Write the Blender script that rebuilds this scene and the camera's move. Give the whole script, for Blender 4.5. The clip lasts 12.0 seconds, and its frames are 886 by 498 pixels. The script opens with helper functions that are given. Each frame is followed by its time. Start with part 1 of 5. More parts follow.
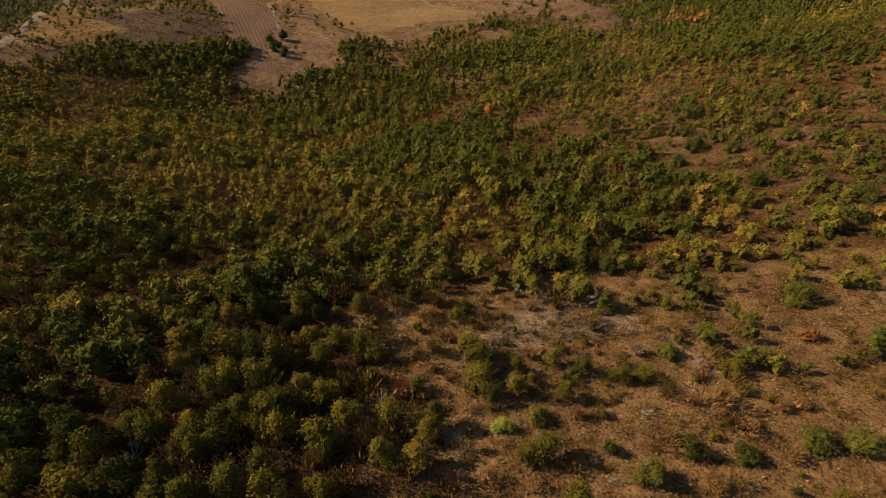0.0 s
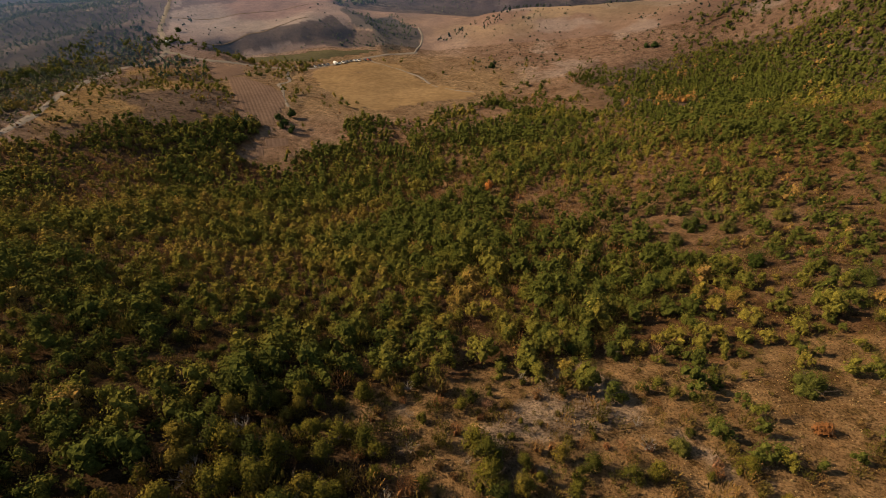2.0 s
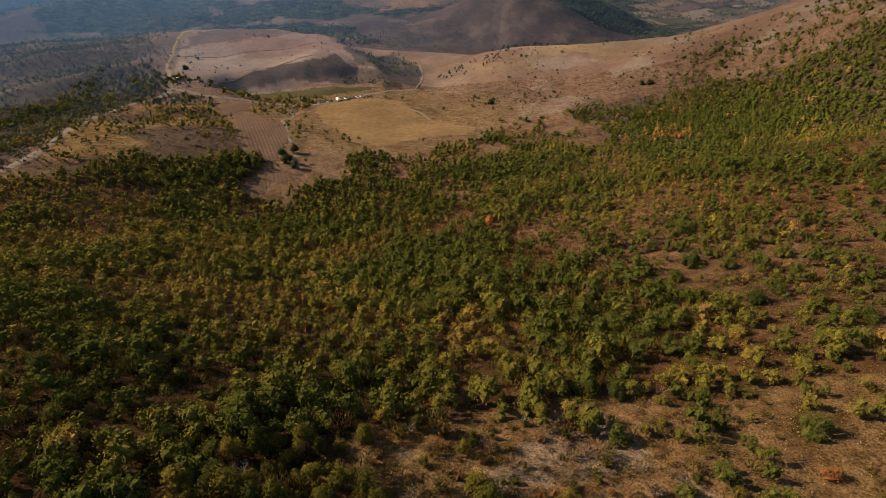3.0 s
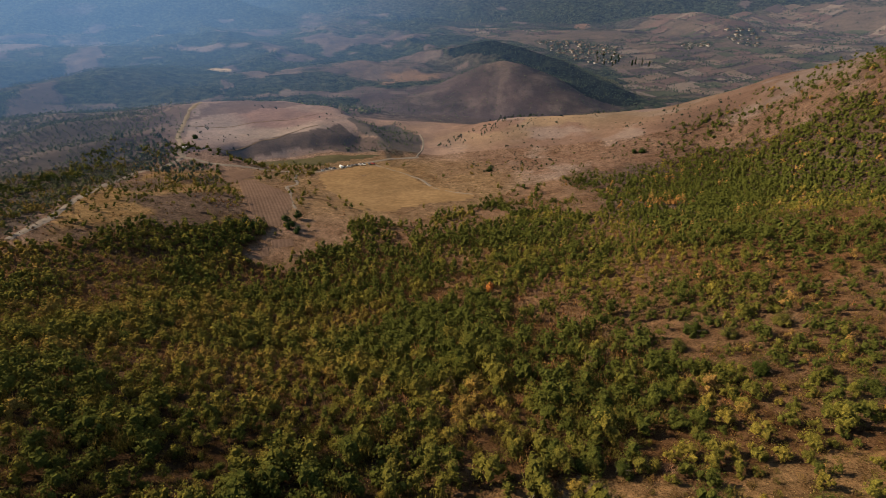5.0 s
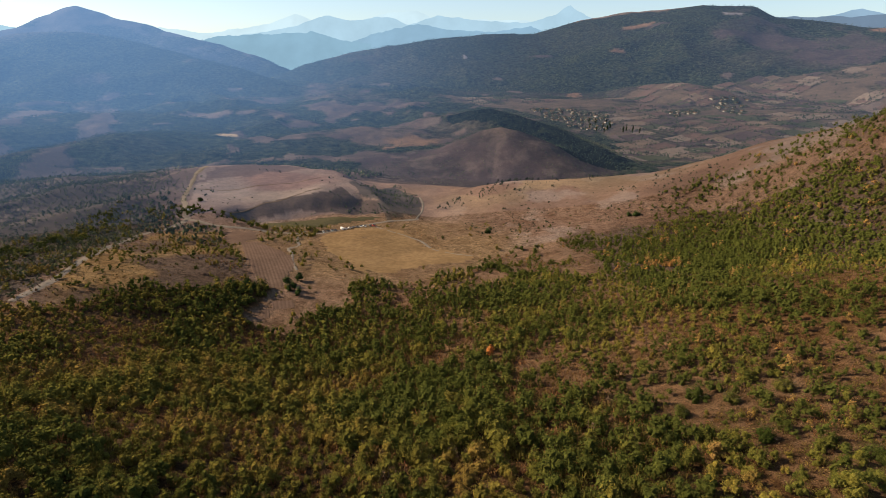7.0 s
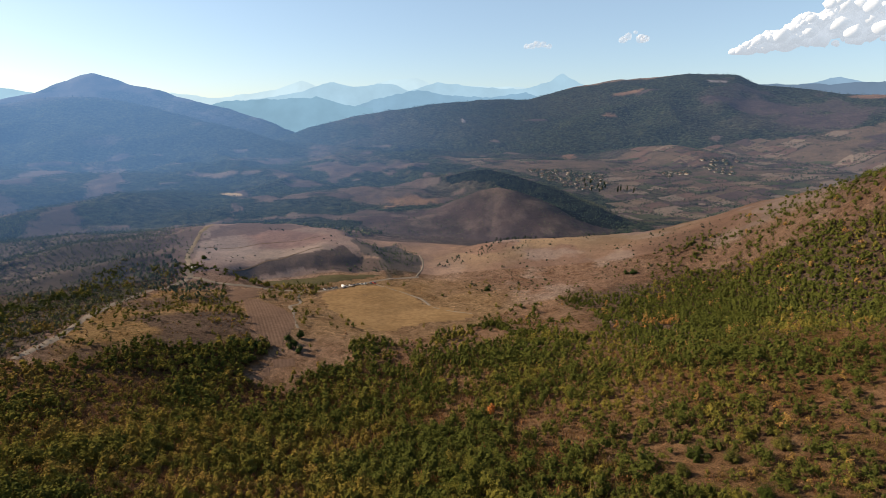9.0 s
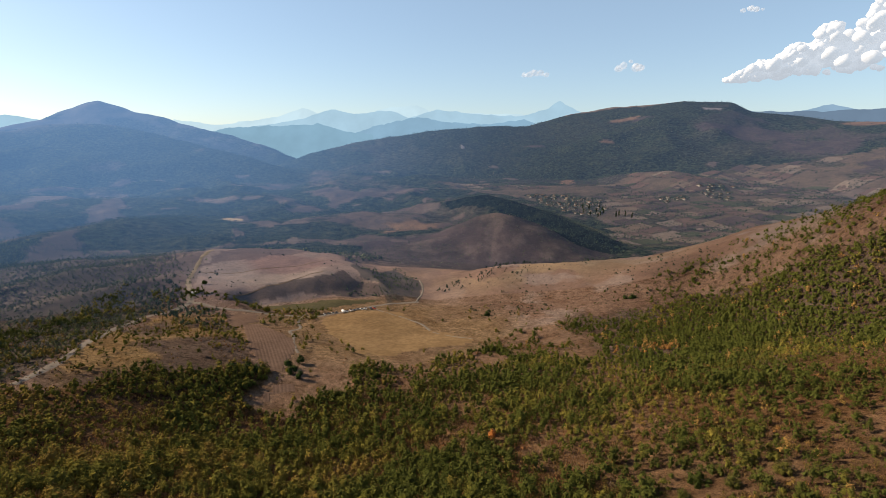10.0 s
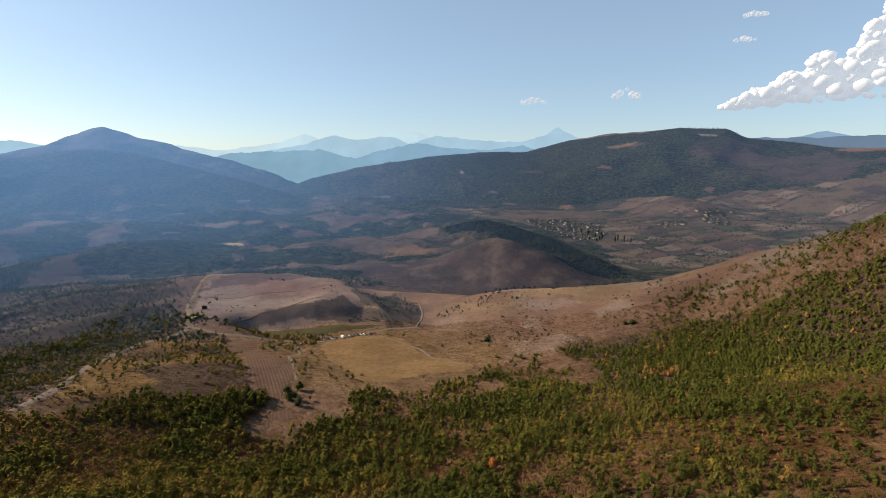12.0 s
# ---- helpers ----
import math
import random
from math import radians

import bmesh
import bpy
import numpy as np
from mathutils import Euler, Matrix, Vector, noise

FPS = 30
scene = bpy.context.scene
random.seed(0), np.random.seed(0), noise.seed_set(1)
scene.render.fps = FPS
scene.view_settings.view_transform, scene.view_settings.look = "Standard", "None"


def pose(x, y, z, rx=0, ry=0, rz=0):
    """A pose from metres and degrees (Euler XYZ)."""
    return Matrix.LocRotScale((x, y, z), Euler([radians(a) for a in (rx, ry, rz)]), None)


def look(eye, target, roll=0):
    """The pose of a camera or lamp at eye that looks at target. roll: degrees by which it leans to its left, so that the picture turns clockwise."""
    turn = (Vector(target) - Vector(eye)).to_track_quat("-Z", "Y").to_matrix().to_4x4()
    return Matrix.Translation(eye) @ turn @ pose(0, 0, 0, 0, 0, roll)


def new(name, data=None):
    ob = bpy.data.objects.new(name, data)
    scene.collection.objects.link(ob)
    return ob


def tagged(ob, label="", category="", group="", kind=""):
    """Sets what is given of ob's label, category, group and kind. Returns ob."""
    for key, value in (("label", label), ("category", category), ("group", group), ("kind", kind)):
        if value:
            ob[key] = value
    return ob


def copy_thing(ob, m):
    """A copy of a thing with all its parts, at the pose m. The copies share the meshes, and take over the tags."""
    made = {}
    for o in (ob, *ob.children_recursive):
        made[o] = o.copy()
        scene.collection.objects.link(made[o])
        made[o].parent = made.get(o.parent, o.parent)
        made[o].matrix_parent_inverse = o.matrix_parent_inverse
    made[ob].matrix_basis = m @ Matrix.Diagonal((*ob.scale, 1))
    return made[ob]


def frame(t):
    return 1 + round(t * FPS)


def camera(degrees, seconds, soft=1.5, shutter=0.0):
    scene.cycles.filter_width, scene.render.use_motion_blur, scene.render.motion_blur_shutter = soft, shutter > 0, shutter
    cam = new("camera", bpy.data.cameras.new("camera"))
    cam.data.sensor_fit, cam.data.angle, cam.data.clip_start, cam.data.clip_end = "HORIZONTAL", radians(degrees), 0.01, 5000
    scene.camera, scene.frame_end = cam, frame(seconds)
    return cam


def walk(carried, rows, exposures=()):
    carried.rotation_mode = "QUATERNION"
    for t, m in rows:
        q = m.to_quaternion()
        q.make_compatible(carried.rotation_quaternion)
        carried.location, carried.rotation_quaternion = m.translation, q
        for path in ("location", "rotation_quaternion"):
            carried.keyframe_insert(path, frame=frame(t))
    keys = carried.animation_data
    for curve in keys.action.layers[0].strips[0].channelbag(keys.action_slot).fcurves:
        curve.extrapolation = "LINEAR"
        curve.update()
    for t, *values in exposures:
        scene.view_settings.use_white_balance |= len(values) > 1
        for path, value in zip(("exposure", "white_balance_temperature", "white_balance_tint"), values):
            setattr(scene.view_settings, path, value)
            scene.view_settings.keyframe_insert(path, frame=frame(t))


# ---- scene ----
cam = camera(84, 12.0, soft=0.6)
# seconds, x, y, z, tilt, heading, roll
FLIGHT = [
    (0, 0.00, 0.00, 200.00, 43.41, 0.81, -0.38),
    (0.5, -0.33, 0.66, 200.79, 45.26, 0.69, -0.25),
    (1, -0.60, 1.29, 201.62, 47.20, 0.62, -0.16),
    (1.5, -0.79, 1.82, 202.47, 48.98, 0.60, -0.12),
    (2, -0.98, 2.25, 203.31, 50.83, 0.60, -0.11),
    (2.5, -1.16, 2.54, 204.11, 52.62, 0.59, -0.10),
    (3, -1.33, 2.69, 204.90, 54.43, 0.58, -0.09),
    (4, -1.70, 2.66, 206.37, 58.02, 0.52, -0.06),
    (5, -2.09, 2.45, 207.76, 61.55, 0.44, -0.03),
    (5.5, -2.33, 2.14, 208.44, 63.29, 0.38, 0.00),
    (6, -2.59, 1.67, 209.13, 65.01, 0.33, 0.04),
    (6.5, -2.86, 0.98, 209.85, 66.73, 0.26, 0.07),
    (7, -3.13, 0.02, 210.59, 68.45, 0.21, 0.11),
    (8, -3.62, -2.75, 212.05, 71.87, 0.14, 0.16),
    (9, -4.07, -5.91, 213.32, 75.09, 0.09, 0.19),
    (9.5, -4.33, -7.45, 213.86, 76.62, 0.06, 0.19),
    (10, -4.55, -8.88, 214.28, 77.97, 0.03, 0.19),
    (10.5, -4.69, -9.95, 214.64, 79.03, 0.02, 0.20),
    (11, -4.77, -10.63, 215.01, 79.83, 0.02, 0.21),
    (11.5, -4.78, -11.02, 215.37, 80.40, 0.01, 0.22),
    (12, -4.75, -11.23, 215.72, 80.80, 0.00, 0.23),
]
PATH = [(t, pose(x, y, z, tilt, 0, head) @ pose(0, 0, 0, 0, 0, roll)) for t, x, y, z, tilt, head, roll in FLIGHT]
walk(cam, PATH, [(0, 1.54, 7900, 13), (3, 1.60, 7200, 10), (6, 1.65, 6650, 10), (9, 1.57, 6500, 10), (12, 1.44, 6500, 10)])

# ---- light: late sun, low on the left and slightly ahead ----
SUN_AZ, SUN_EL = -76.0, 31.0
world = bpy.data.worlds.new("sky")
scene.world = world
world.use_nodes = True
wn = world.node_tree.nodes
sky = wn.new("ShaderNodeTexSky")
sky.sky_type = "NISHITA"
sky.sun_disc = False
sky.sun_elevation, sky.sun_rotation = radians(SUN_EL), radians(SUN_AZ)
sky.altitude, sky.air_density, sky.dust_density, sky.ozone_density = 600, 1.0, 0.9, 2.0
wn["Background"].inputs["Strength"].default_value = 0.05
haze = wn.new("ShaderNodeMix")
haze.data_type = "RGBA"
haze.inputs[0].default_value, haze.inputs[7].default_value = 0.30, (4.4, 5.7, 6.7, 1)
world.node_tree.links.new(sky.outputs[0], haze.inputs[6])
world.node_tree.links.new(haze.outputs[2], wn["Background"].inputs["Color"])
sun_data = bpy.data.lights.new("sun", "SUN")
sun_data.energy, sun_data.angle, sun_data.color = 5.0, radians(0.6), (1.0, 0.78, 0.53)
sun = new("sun", sun_data)
sdir = Vector((math.sin(radians(SUN_AZ)) * math.cos(radians(SUN_EL)), math.cos(radians(SUN_AZ)) * math.cos(radians(SUN_EL)), math.sin(radians(SUN_EL))))
sun.matrix_world = look((-300, 200, 700), Vector((-300, 200, 700)) - sdir)

rng = np.random.default_rng(7)


# ---- numbers: noise and the lie of the land ----
def vnoise(x, y, seed=0):
    """Smooth noise on a unit lattice, 0 to 1."""
    x, y = np.asarray(x, float), np.asarray(y, float)
    ix, iy = np.floor(x).astype(np.int64), np.floor(y).astype(np.int64)
    fx, fy = x - ix, y - iy
    fx, fy = fx * fx * (3 - 2 * fx), fy * fy * (3 - 2 * fy)

    def corner(a, b):
        h = (a * 374761393 + b * 668265263 + seed * 144269504) & 0x7FFFFFFF
        h = ((h ^ (h >> 13)) * 1274126177) & 0x7FFFFFFF
        h = ((h ^ (h >> 11)) * 668265263) & 0x7FFFFFFF
        return (h ^ (h >> 15)) / 0x7FFFFFFF
    a, b, c, d = corner(ix, iy), corner(ix + 1, iy), corner(ix, iy + 1), corner(ix + 1, iy + 1)
    return (a * (1 - fx) + b * fx) * (1 - fy) + (c * (1 - fx) + d * fx) * fy


def fbm(x, y, size, octaves=4, seed=0):
    """Noise in several octaves about 0, the largest of that size in metres."""
    total, amp = 0.0, 0.5
    for k in range(octaves):
        f = 2 ** k / size
        total = total + amp * (2 * vnoise(x * f + 17.3 * k, y * f - 9.1 * k, seed + k) - 1)
        amp *= 0.5
    return total


def ss(a, b, v):
    """Smooth step from 0 at a to 1 at b."""
    t = np.clip((np.asarray(v, float) - a) / (b - a), 0, 1)
    return t * t * (3 - 2 * t)


def inside(poly, x, y, rough=0.0, size=20.0):
    """Which of the points lie in the outline; rough: metres by which its edge wanders."""
    x, y = np.asarray(x, float), np.asarray(y, float)
    if rough:
        x, y = x + rough * 2 * fbm(x, y, size, 3, 41), y + rough * 2 * fbm(x, y, size, 3, 57)
    hit = np.zeros(x.shape, bool)
    for (x0, y0), (x1, y1) in zip(poly, poly[1:] + poly[:1]):
        if y0 != y1:
            hit ^= ((y0 > y) != (y1 > y)) & (x < (x1 - x0) * (y - y0) / (y1 - y0) + x0)
    return hit


# ---- outlines in plan ----
SCRUB = [(-420, 120), (-215, 206), (-198, 216), (-184, 222), (-175, 250), (-153, 256), (-136, 286), (-111, 286), (-110, 236),
         (-83, 224), (-54, 290), (-12, 297), (25, 346), (60, 389), (112, 416), (159, 414), (212, 424), (247, 390),
         (260, 350), (276, 325), (292, 298), (345, 220), (420, 60), (200, -40), (-300, -40)]
OPEN_NEAR = [(-17, 50), (-3, 57), (23, 64), (42, 58), (66, 66), (90, 66), (70, 10), (14, 10), (-2, 25), (-9, 40)]
OPEN_RIGHT = [(55, 133), (88, 136), (140, 130), (95, 60), (72, 73), (66, 93)]
GAP_FIELD = [(-110, 235), (-108, 257), (-94, 265), (-89, 258), (-99, 249), (-103, 235)]
JUNIPERS = [(59, 51, 4.6, 7.5), (75, 94.5, 4.5, 7.0), (91, 83, 4.5, 7.5), (45, 24.5, 3.8, 5.0), (50, 24, 4.2, 5.5), (23.8, 20.4, 4.0, 4.5), (11.9, 28.7, 2.8, 3.6), (33.2, 40, 2.6, 3.8),
            (93, 115, 4.5, 7.0), (70.6, 118, 5.0, 9.0), (77, 113, 4.5, 6.0), (30, 62, 3.6, 4.5), (36, 23, 2.6, 3.4), (62, 110, 4.0, 6.0)]
MAPLE, RUSTY_BUSH, BRIGHT_BUSH = (16, 174.5, 6.4, 4.6), (55.1, 42.3, 2.6, 3.6), (7.3, 27.4, 2.4, 3.4)
GAP_VIEW = [(-116, 206), (-90, 206), (-88, 268), (-116, 262)]
PLOUGH = [(-175, 390), (-168, 402), (-116, 339), (-108, 317), (-104, 272), (-121, 280), (-154, 338)]
PLOUGH_FAR = [(-206, 422), (-180, 435), (-168, 406), (-172, 368), (-187, 384)]
PASTURE = [(-126, 441), (-88, 476), (-53, 468), (-16, 403), (26, 374), (16, 348), (-15, 339), (-42, 314), (-62, 319), (-85, 352), (-112, 395)]
MEADOW = [(-199, 478), (-164, 490), (-94, 506), (-62, 503), (-90, 487), (-131, 462), (-178, 464)]
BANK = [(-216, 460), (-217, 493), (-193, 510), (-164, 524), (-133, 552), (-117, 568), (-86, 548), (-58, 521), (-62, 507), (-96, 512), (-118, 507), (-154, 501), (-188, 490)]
BACK_SHADE = [(-298, 584), (-299, 618), (-310, 665), (-271, 700), (-180, 690), (-213, 655), (-232, 627), (-268, 604)]
PLATEAU = [(-249, 445), (-293, 525), (-335, 636), (-322, 683), (-229, 713), (-155, 686), (-97, 624), (-70, 574), (-63, 517), (-99, 545), (-143, 509), (-192, 460)]
STREAM = [(-62, 498), (-29, 516), (-36, 598), (-74, 691), (-103, 611), (-122, 596), (-71, 524)]
DARK_WOOD = [(0, 1325), (65, 1308), (105, 1292), (170, 1226), (230, 1154), (284, 1058), (338, 958), (358, 900), (300, 872), (250, 880), (222, 912), (195, 965), (160, 990), (150, 1050), (138, 1140), (108, 1195), (60, 1240), (5, 1285)]
VALLEY = [(330, 1000), (469, 1277), (309, 1537), (222, 1690), (-63, 2082), (483, 1990), (1227, 2100), (1800, 2000), (1700, 1600), (1150, 1250), (720, 1020)]
PINES = [(-1300, 620), (-560, 760), (-366, 740), (-300, 800), (-250, 960), (-420, 967), (-475, 1132), (-669, 1413), (-791, 1150), (-1074, 1342), (-1400, 1163)]
LEFT_SCRUB = [(-217, 209), (-258, 350), (-264, 419), (-266, 483), (-310, 600), (-352, 700), (-400, 780), (-700, 800), (-1000, 560), (-600, 200)]
LEFT_SPARSE = [(-211, 221), (-240, 323), (-255, 411), (-203, 419), (-154, 338), (-127, 281), (-150, 263), (-174, 249), (-185, 220)]

# dry clearings, rock and soil among the far woods: place, half width, half depth
BROWN_SPOTS = [(-1384, 1790, 75, 13), (-1175, 1339, 52, 72), (-1290, 1967, 55, 50), (-439, 1784, 26, 48), (-238, 1126, 38, 30), (-278, 1744, 50, 47), (-175, 1878, 44, 39), (-658, 824, 27, 64), (-954, 1052, 24, 79),
               (-599, 717, 39, 72), (-412, 1361, 48, 29), (-341, 2158, 25, 55)]
MAUVE_SPOTS = [(526, 2828, 80, 34), (1546, 2508, 170, 120), (1628, 2237, 140, 120), (1594, 1818, 61, 110), (1143, 2927, 60, 26)]
GOLD_SPOTS = [(940, 3400, 130, 48), (1110, 3375, 140, 60), (1300, 3300, 110, 55), (1440, 3215, 70, 34)]
TAN_SPOTS = [(-1242, 1527, 112, 62), (-1281, 1782, 22, 6), (-774, 1373, 19, 6), (-1207, 2049, 29, 22), (-913, 2214, 29, 11), (-281, 1548, 14, 9), (-293, 928, 11, 22), (-695, 1529, 42, 29), (-608, 1543, 35, 16),
             (-315, 2511, 40, 12), (-37, 1306, 22, 17), (250, 2528, 20, 12), (290, 2244, 32, 31), (1314, 1592, 45, 37), (1143, 1585, 48, 50), (1168, 2171, 19, 25), (165, 2157, 17, 31)]
OCHRE_SPOTS = [(-524, 1184, 22, 50)]
PALE_SPOTS = [(103, 2851, 10, 22), (1525, 2907, 40, 24)]
RUST_SPOTS = [(-90, 1098, 57, 60), (1014, 1790, 81, 51), (527, 2123, 23, 90), (2061, 2443, 129, 74), (868, 2659, 39, 21), (1063, 3016, 70, 20)]


# dark pine woods between the clearings
PINE_WOODS = [[(-912, 1219), (-891, 1296), (-820, 1332), (-583, 1085), (-477, 1045), (-393, 901), (-423, 851), (-462, 793), (-547, 778), (-598, 805), (-642, 835)],
              [(-721, 768), (-695, 804), (-650, 807), (-628, 757), (-614, 682), (-631, 665)], [(-654, 1469), (-556, 1509), (-378, 1309), (-336, 1067), (-499, 1227)],
              [(-428, 1015), (-333, 1058), (-243, 1102), (-171, 1055), (-252, 932), (-385, 880)], [(-345, 760), (-379, 867), (-247, 914), (-157, 895), (-180, 840)],
              [(-377, 1424), (-238, 1617), (-86, 1582), (-121, 1562), (-274, 1249)], [(-1195, 1855), (-944, 1788), (-785, 1546), (-922, 1422)]]


def spots(some, x, y):
    """How far inside ragged patches the points lie, 0 to 1; half width across and half depth along the way from the origin."""
    total = np.zeros(np.shape(x))
    for cx, cy, a, b in some:
        d = math.hypot(cx, cy)
        u, v = ((x - cx) * cy - (y - cy) * cx) / d, ((x - cx) * cx + (y - cy) * cy) / d
        near = np.where((np.abs(u) < 2.2 * a + 40) & (np.abs(v) < 2.2 * b + 40))[0]
        if len(near):
            wob = 1.1 * fbm(x[near], y[near], 0.9 * a + 12, 5, 201)
            total[near] = np.maximum(total[near], ss(1.2, 0.8, np.hypot(u[near] / a, v[near] / b) + wob))
    return total


def open_land(x, y):
    return np.maximum.reduce([spots(q, x, y) for q in (BROWN_SPOTS, TAN_SPOTS, OCHRE_SPOTS, PALE_SPOTS, RUST_SPOTS, GOLD_SPOTS)] + [0.7 * spots(MAUVE_SPOTS, x, y)])


def woods(x, y):
    """How thickly the far land is wooded, 0 to 1."""
    r = np.hypot(x, y)
    n = fbm(x, y, 300, 5, 91)
    w = ss(-0.13, 0.07, n + 0.9 * fbm(x, y, 85, 4, 96) + 0.12 * ss(-300, -900, x))
    left, right = ss(2050, 2350, r) * ss(-250, -700, x), ss(1800, 2150, r) * ss(-700, -250, x)
    summit = ss(3050, 3350, r) * left
    w = w + (ss(-0.40, -0.12, n) - w) * left
    w = w + (ss(0.05, 0.25, fbm(x, y, 160, 4, 93)) * 0.7 - w) * summit
    w = w + (1 - ss(0.02, -0.30, n + 0.4 * fbm(x, y, 60, 3, 95)) * (0.12 + 0.7 * ss(1150, 1800, x)) - w) * right
    foot = ss(1800, 2000, r) * ss(2350, 2150, r) * ss(-100, 200, x)
    w = w * (1 - 0.6 * foot * ss(-0.05, 0.15, fbm(x, y, 140, 4, 97)))
    w = np.where(inside(VALLEY, x, y, 20, 100), 0.04 + 0.5 * ss(0.12, 0.25, fbm(x, y, 90, 4, 98)), w)
    w = np.where(inside(DARK_WOOD, x, y, 8, 60), 1.0, w)
    cone = ss(1.15, 0.95, np.hypot((x - 70) / 230, (y - 890) / 130))
    w = w * (1 - 0.85 * cone)
    w = w * (1 - 0.45 * ss(1.2, 0.9, np.hypot((x + 130) / 220, (y - 1180) / 130)))
    pines = inside(PINES, x, y, 40, 150)
    w = np.where(pines, np.maximum(w, ss(-0.25, -0.05, n)), w)
    for outline in PINE_WOODS:
        w = np.where(inside(outline, x, y, 22, 90), np.maximum(w, 0.92), w)
    return np.clip(w * (1 - open_land(x, y)), 0, 1)


# the fall of the slope away from the camera: distance, height
FALL = [(-300, 190), (-100, 165), (20, 140), (55, 129), (85, 117), (120, 105), (180, 92), (285, 74), (385, 54), (480, 47),
        (610, 38), (800, 28), (1000, 20), (1300, 20), (1900, 42), (2400, 66), (3000, 70), (6000, 70)]


def fall(y):
    ky, kz = np.array(FALL, float).T
    total = 0
    for s in np.linspace(-1, 1, 9):
        total = total + np.interp(y + s * (12 + 0.12 * np.abs(y)), ky, kz)
    return total / 9


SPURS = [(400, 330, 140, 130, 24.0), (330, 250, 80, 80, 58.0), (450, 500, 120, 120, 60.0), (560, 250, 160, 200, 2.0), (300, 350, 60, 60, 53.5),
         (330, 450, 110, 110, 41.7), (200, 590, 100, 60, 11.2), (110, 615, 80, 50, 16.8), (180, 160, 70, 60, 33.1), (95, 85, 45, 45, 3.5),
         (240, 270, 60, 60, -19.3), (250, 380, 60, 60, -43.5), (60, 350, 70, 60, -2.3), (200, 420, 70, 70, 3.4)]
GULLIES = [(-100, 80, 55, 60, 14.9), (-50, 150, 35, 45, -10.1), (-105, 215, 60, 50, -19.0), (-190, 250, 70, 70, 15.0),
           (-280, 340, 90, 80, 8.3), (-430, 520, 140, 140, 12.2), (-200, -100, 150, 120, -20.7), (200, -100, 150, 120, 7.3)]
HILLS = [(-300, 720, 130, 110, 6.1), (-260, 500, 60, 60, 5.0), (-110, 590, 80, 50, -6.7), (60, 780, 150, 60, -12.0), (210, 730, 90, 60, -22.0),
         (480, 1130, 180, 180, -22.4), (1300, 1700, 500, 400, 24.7)]

